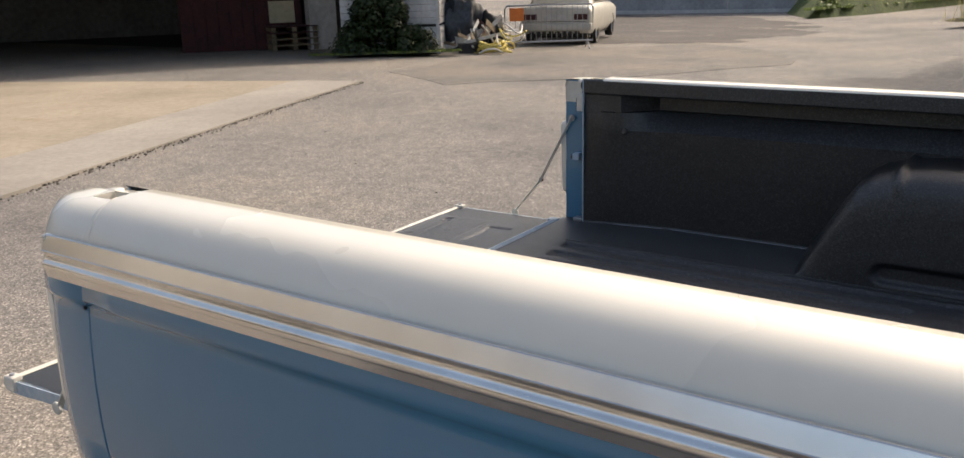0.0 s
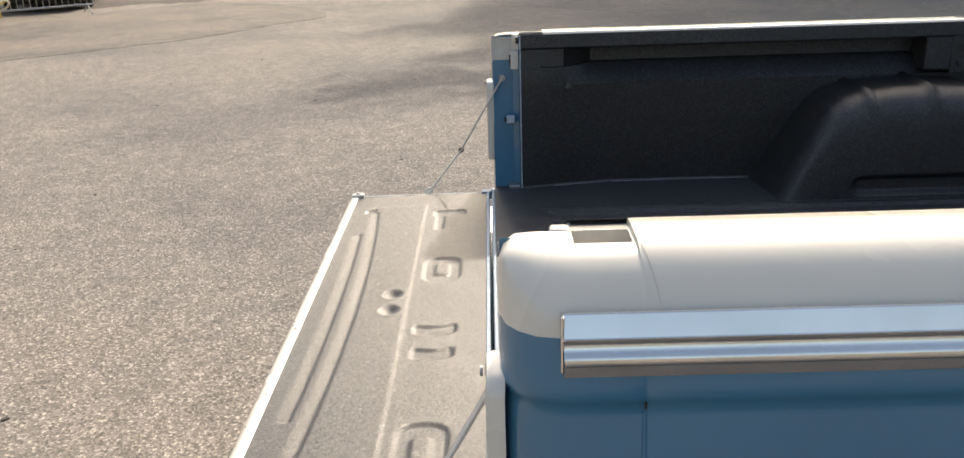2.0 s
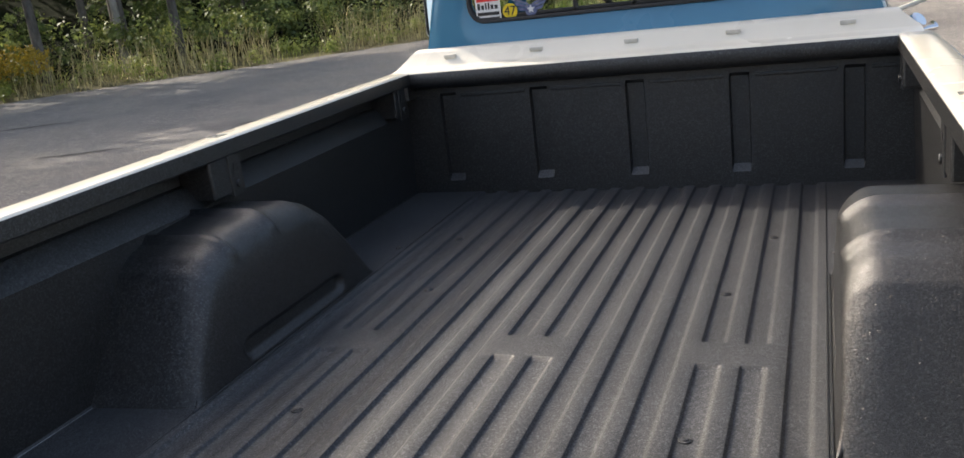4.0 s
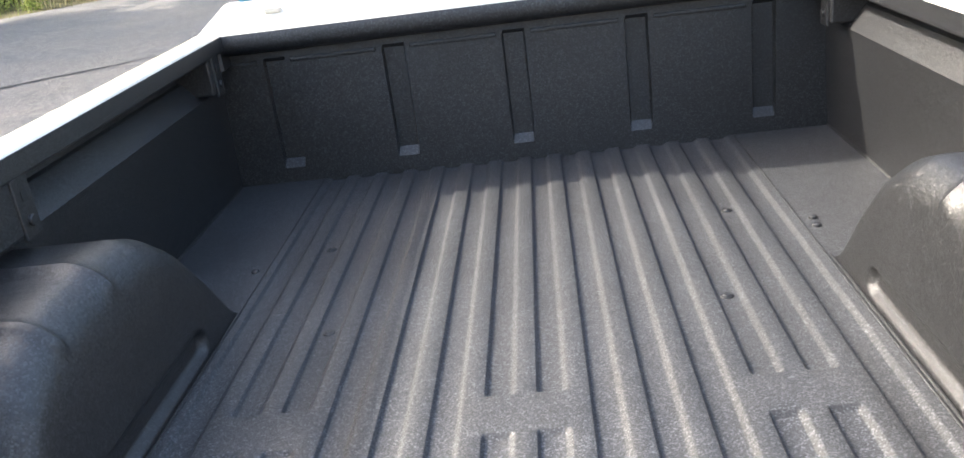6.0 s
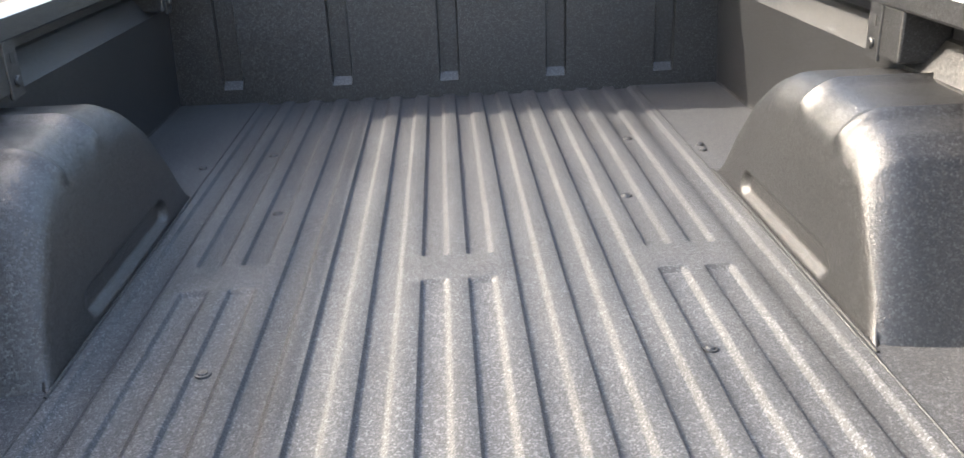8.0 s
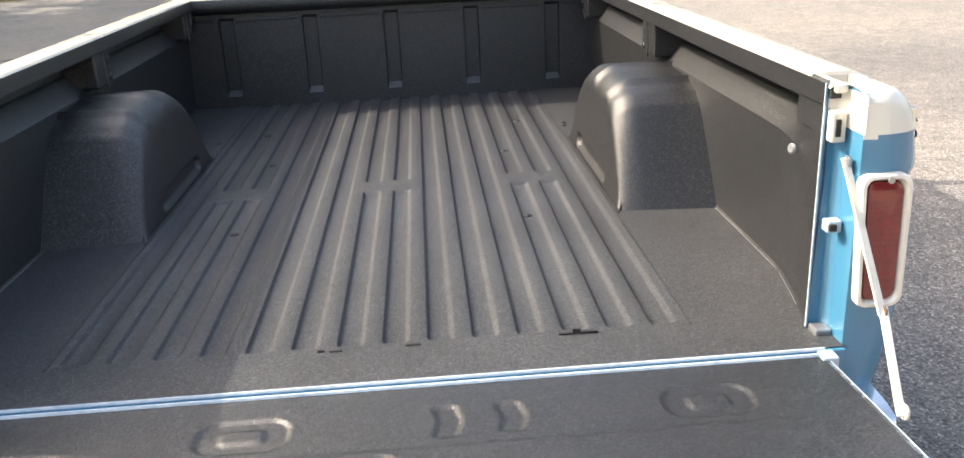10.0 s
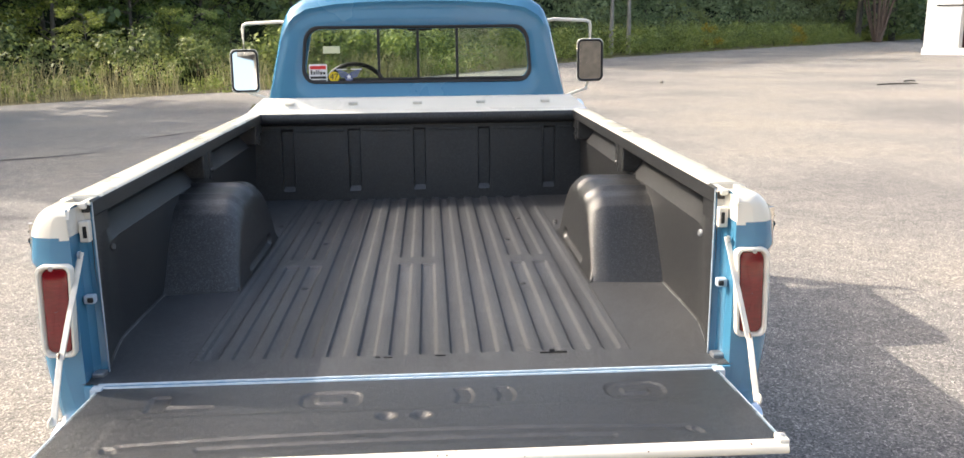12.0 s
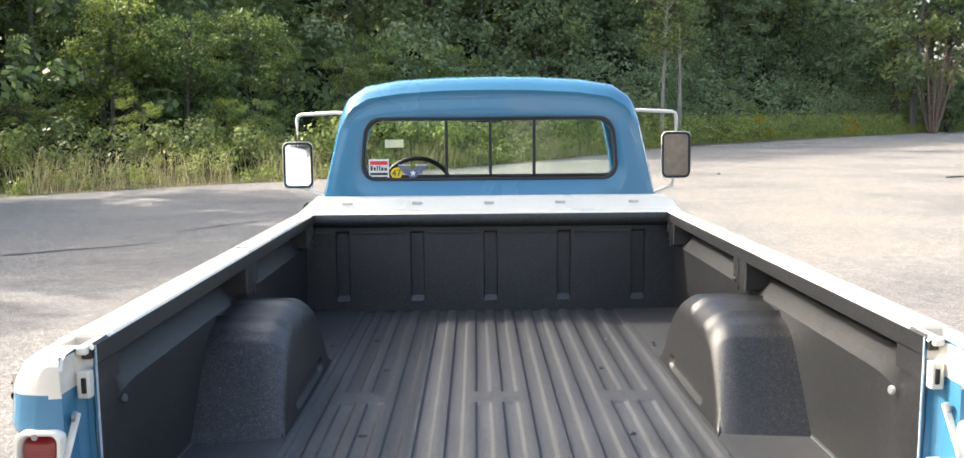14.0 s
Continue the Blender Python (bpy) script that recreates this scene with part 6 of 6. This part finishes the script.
for k in range(5):
    pts = [(-14.1 - 0.11 * k + 0.55 * math.cos(a + k), -9.05 + 0.08 * k + 0.30 * math.sin(a * 1.3 + k), hz + 0.04 + 0.12 * k + 0.10 * math.sin(2.3 * a + k)) for a in [0.28 * i for i in range(15)]]
    tagged(part("hose_length", tube(pts, 0.02, 6), HOSE if k % 2 else PIPEWHITE, None, "", True), "loose length of pale hose over the scrap", "hose", "loose hoses")
tagged(part("scrap_tank", placed(box(-0.45, 0.45, -0.3, 0.3, 0.0, 0.9, 0.1, None, 3), frame_at(-15.6, -11.0, 0.8, -0.6, hz)), PLASTER, None, "", True, 60), "pale plastic tank behind the scrap heap", "tank")
tagged(part("crate", placed(box(-0.22, 0.22, -0.15, 0.15, 0, 0.22, 0.015), frame_at(-13.95, -9.55, 0.8, -0.6, hz)), DARKWALL), "small dark crate by the hose", "crate")

# crowd barrier with an orange panel hung on it
b0, b1 = Vector((-15.1, -9.4)), Vector((-16.3, -7.85))
bz = ground_z(-15.7, -8.6)
BM = frame_at(b0.x, b0.y, *(b1 - b0).normalized(), bz)
BL = (b1 - b0).length
barrier = empty("crowd_barrier", "galvanised steel crowd barrier in front of the parked car", "barrier")
part("frame", placed(tube([(0, 0, 0.16), (0, 0, 0.88), (0.05, 0, 0.95), (BL - 0.05, 0, 0.95), (BL, 0, 0.88), (BL, 0, 0.16), (0, 0, 0.16)], 0.02, 8), BM), STEEL, barrier, "", True)
for k in range(1, 17):
    part("bar", placed(tube([(BL * k / 17, 0, 0.16), (BL * k / 17, 0, 0.95)], 0.008, 6), BM), STEEL, barrier)
for x in (0.18, BL - 0.12):
    part("foot", placed(tube([(x, -0.28, 0.0), (x, -0.2, 0.05), (x, 0, 0.17), (x, 0.2, 0.05), (x, 0.28, 0.0)], 0.016, 6), BM), STEEL, barrier)
tagged(part("orange_panel", placed(box(0.10, 0.42, -0.045, -0.02, 0.62, 0.9, 0.01), BM), ORANGE), "orange plastic panel hung on the barrier", "panel")

# parked white saloon, seen from behind
fw = Vector((-0.95, -0.31)).normalized()
cz = ground_z(-17.6, -9)
rc = Vector((-16.78, -9.08))
CM = Matrix(((fw.y, fw.x, 0, rc.x), (-fw.x, fw.y, 0, rc.y), (0, 0, 1, cz), (0, 0, 0, 1)))     # local y forwards, x to its right
car = empty("parked_car", "dull white old saloon car parked behind the barrier", "car")


def cp(name, bm, mat, label="", parent=None, smooth=False):
    return part(name, placed(bm, CM), mat, parent or car, label, smooth, 50)


rows = []
for y, w, z0, z1 in ((0.0, 0.78, 0.36, 0.86), (0.04, 0.83, 0.30, 0.90), (0.3, 0.85, 0.26, 0.93), (0.75, 0.86, 0.24, 0.95), (1.5, 0.86, 0.24, 0.95), (2.8, 0.86, 0.24, 0.93), (3.3, 0.85, 0.24, 0.90), (4.2, 0.82, 0.28, 0.80), (4.3, 0.78, 0.34, 0.70)):
    rows.append([(-w * 0.9, y, z0), (-w, y, z0 + 0.12), (-w, y, z1 - 0.12), (-w * 0.93, y, z1 - 0.02), (0, y, z1 + 0.01), (w * 0.93, y, z1 - 0.02), (w, y, z1 - 0.12), (w, y, z0 + 0.12), (w * 0.9, y, z0)])
bm = sheet(rows, True)
bm.faces.new([bm.verts.new(p) for p in rows[0]])
cp("body", bm, CARWHITE, "dull white car body", None, True)
rows = [[(-w, y, z), (-w * 0.9, y, z2), (0, y, z2 + 0.015), (w * 0.9, y, z2), (w, y, z)] for y, w, z, z2 in ((0.62, 0.76, 0.94, 0.95), (0.85, 0.74, 0.94, 1.15), (1.2, 0.70, 0.94, 1.36), (2.3, 0.70, 0.94, 1.37), (3.1, 0.76, 0.93, 0.96))]
cp("cabin", sheet(rows), CARWHITE, "", None, True)
cp("rear_screen", sheet([[(-0.62, 0.66, 0.985), (0.62, 0.66, 0.985)], [(-0.58, 1.06, 1.29), (0.58, 1.06, 1.29)]]), CARGLASS, "dark rear screen")
for s in (1, -1):
    a, b = sorted((s * 0.44, s * 0.76))
    cp("tail_lamp", box(a, b, -0.02, 0.05, 0.60, 0.73, 0.01), DARKRED, "dark tail lamp")
    cp("side_glass", sheet([[(s * 0.755, 1.0, 0.98), (s * 0.755, 2.8, 0.98)], [(s * 0.70, 1.3, 1.28), (s * 0.70, 2.3, 1.29)]]), CARGLASS)
    for y in (0.85, 3.4):
        w = part("wheel", placed(lathe([(0.0, 0.02), (0.12, 0.03), (0.2, 0.02), (0.21, 0.06)], (s * 0.76, y, 0.30), (s, 0, 0), 20), CM), STEEL, car, "", True)
        part("tyre", placed(lathe([(0.2, -0.08), (0.28, -0.09), (0.30, 0.0), (0.28, 0.09), (0.2, 0.08)], (s * 0.76, y, 0.30), (s, 0, 0), 24), CM), RUBBER, w, "", True)
    cp("door_mirror", box(min(s * 0.86, s * 1.0), max(s * 0.86, s * 1.0), 2.75, 2.85, 0.95, 1.07, 0.02), CARWHITE)
cp("rear_bumper", box(-0.86, 0.86, -0.09, 0.06, 0.36, 0.52, 0.03, None, 3), CARWHITE, "white rear bumper", None, True)
for k in range(8):
    cp("bumper_slot", box(-0.62 + 0.155 * k, -0.52 + 0.155 * k, -0.04, 0.02, 0.24, 0.335, 0.01), DARKWALL)
cp("boot_line", box(-0.72, 0.72, -0.008, 0.01, 0.555, 0.565), DARKWALL)
cp("number_plate", box(-0.26, 0.26, -0.012, 0.02, 0.60, 0.71, 0.005), PLASTER)
cp("underbody", box(-0.75, 0.75, 0.2, 4.1, 0.18, 0.3), UNDER)

# far white wall and its grassy bank
fwz = ground_z(-34, -12)
wallm = frame_at(-33.0, -15.5, -0.30, 0.954, fwz)
far = empty("far_wall", "long white panelled wall on the far side of the yard", "wall")
FARWALL = surface("greyed_white_panel", (0.30, 0.30, 0.315), (0.42, 0.42, 0.435), 10, 0.8, 0.7, cloud_amount=0.35)
for k in range(5):
    part("panel", placed(box(-3.2 + 2.6 * k, -0.64 + 2.6 * k, 0.0, 0.14, -0.1, 2.6, 0.01), wallm), FARWALL, far)
    part("post", placed(box(-0.63 + 2.6 * k, -0.605 + 2.6 * k, -0.03, 0.16, -0.1, 2.7), wallm), STEEL, far)
part("footing", placed(box(-3.2, 9.8, -0.04, 0.2, -0.12, 0.14), wallm), PLASTER, far)
BANK = surface("grassy_bank", (0.045, 0.07, 0.02), (0.12, 0.15, 0.05), 9, 0.8, 0.95, cloud_amount=0.4, bump=0.5)
bank = []
for off, z in ((0.0, -0.05), (1.0, 0.35), (3.0, 1.2), (8.0, 2.8), (25.0, 6.0)):
    bank.append([(x - off * 0.95, y + off * 0.1, ground_z(x, y) + z) for x, y in ((-33.6, -8.6), (-30.3, -6.9), (-33.0, -5.6), (-37.5, -4.4), (-42.0, -3.2), (-46.0, 2.0))])
tagged(part("grass_bank", sheet(bank), BANK, None, "", True, 80), "green grassy bank beside the far wall", "bank", kind="structure")
bl = []
for k in range(420):
    t, off = rr.random(), rr.uniform(-0.1, 3.0)
    x, y = (-30.3 + (-11.7) * t, -6.9 + 3.7 * t)
    bl.append((x - off * 0.95, y + off * 0.1, ground_z(x, y) + 0.35 * min(off, 1) + 0.4 * max(0, off - 1) + 0.05, rr.uniform(0.15, 0.35)))
clump_leaves("bank_weeds", np.array(bl), 45, 0.10, 43, WEED, "weeds and grass on the bank")

# unseen plain grey hall behind the truck, added for mirror and trim reflections
GREYWALL = surface("grey_sheet_wall", (0.30, 0.30, 0.30), (0.40, 0.395, 0.385), 6, 0.7, 0.7, cloud_amount=0.25, bump=0.1)
gh = empty("unseen_grey_hall", "plain unseen grey hall, added for mirror and trim to reflect", "hall")
GM = frame_at(10.0, -9.0, 0.77, 0.64, 0.0)
part("wall", placed(box(-12.0, 13.0, -6.0, 0.0, -0.1, 5.2, 0.02), GM), GREYWALL, gh)
part("roof", placed(box(-12.3, 13.3, -6.3, 0.35, 5.2, 5.4, 0.02), GM), GREYROOF, gh)
for k in range(5):
    part("gate", placed(box(-10.5 + 4.7 * k, -7.3 + 4.7 * k, 0.0, 0.05, -0.05, 3.4, 0.01), GM), DARKWALL, gh)

# white building at the yard's far end
wb = empty("white_building", "white building with a dark recess at the end of the yard", "building")
WM = frame_at(26.95, 45.4, 0.70, -0.714, 0.0)
part("wall", placed(box(0.0, 1.75, -0.1, 6.0, -0.1, 8.0, 0.02), WM), CLEANWHITE, wb, "white plaster wall")
part("recess", placed(box(1.75, 2.5, 0.6, 6.0, -0.1, 7.8), WM), DARKRED, wb, "dark brown recess")
part("wall", placed(box(2.5, 12.0, -0.1, 6.0, -0.1, 8.0, 0.02), WM), CLEANWHITE, wb, "white plaster wall")
part("plinth", placed(box(-0.06, 12.0, -0.16, 6.0, -0.1, 0.35, 0.01), WM), CLEANWHITE, wb)
part("string_course", placed(box(0.5, 1.78, -0.13, 0.0, 2.55, 2.62), WM), DARKWALL, wb)
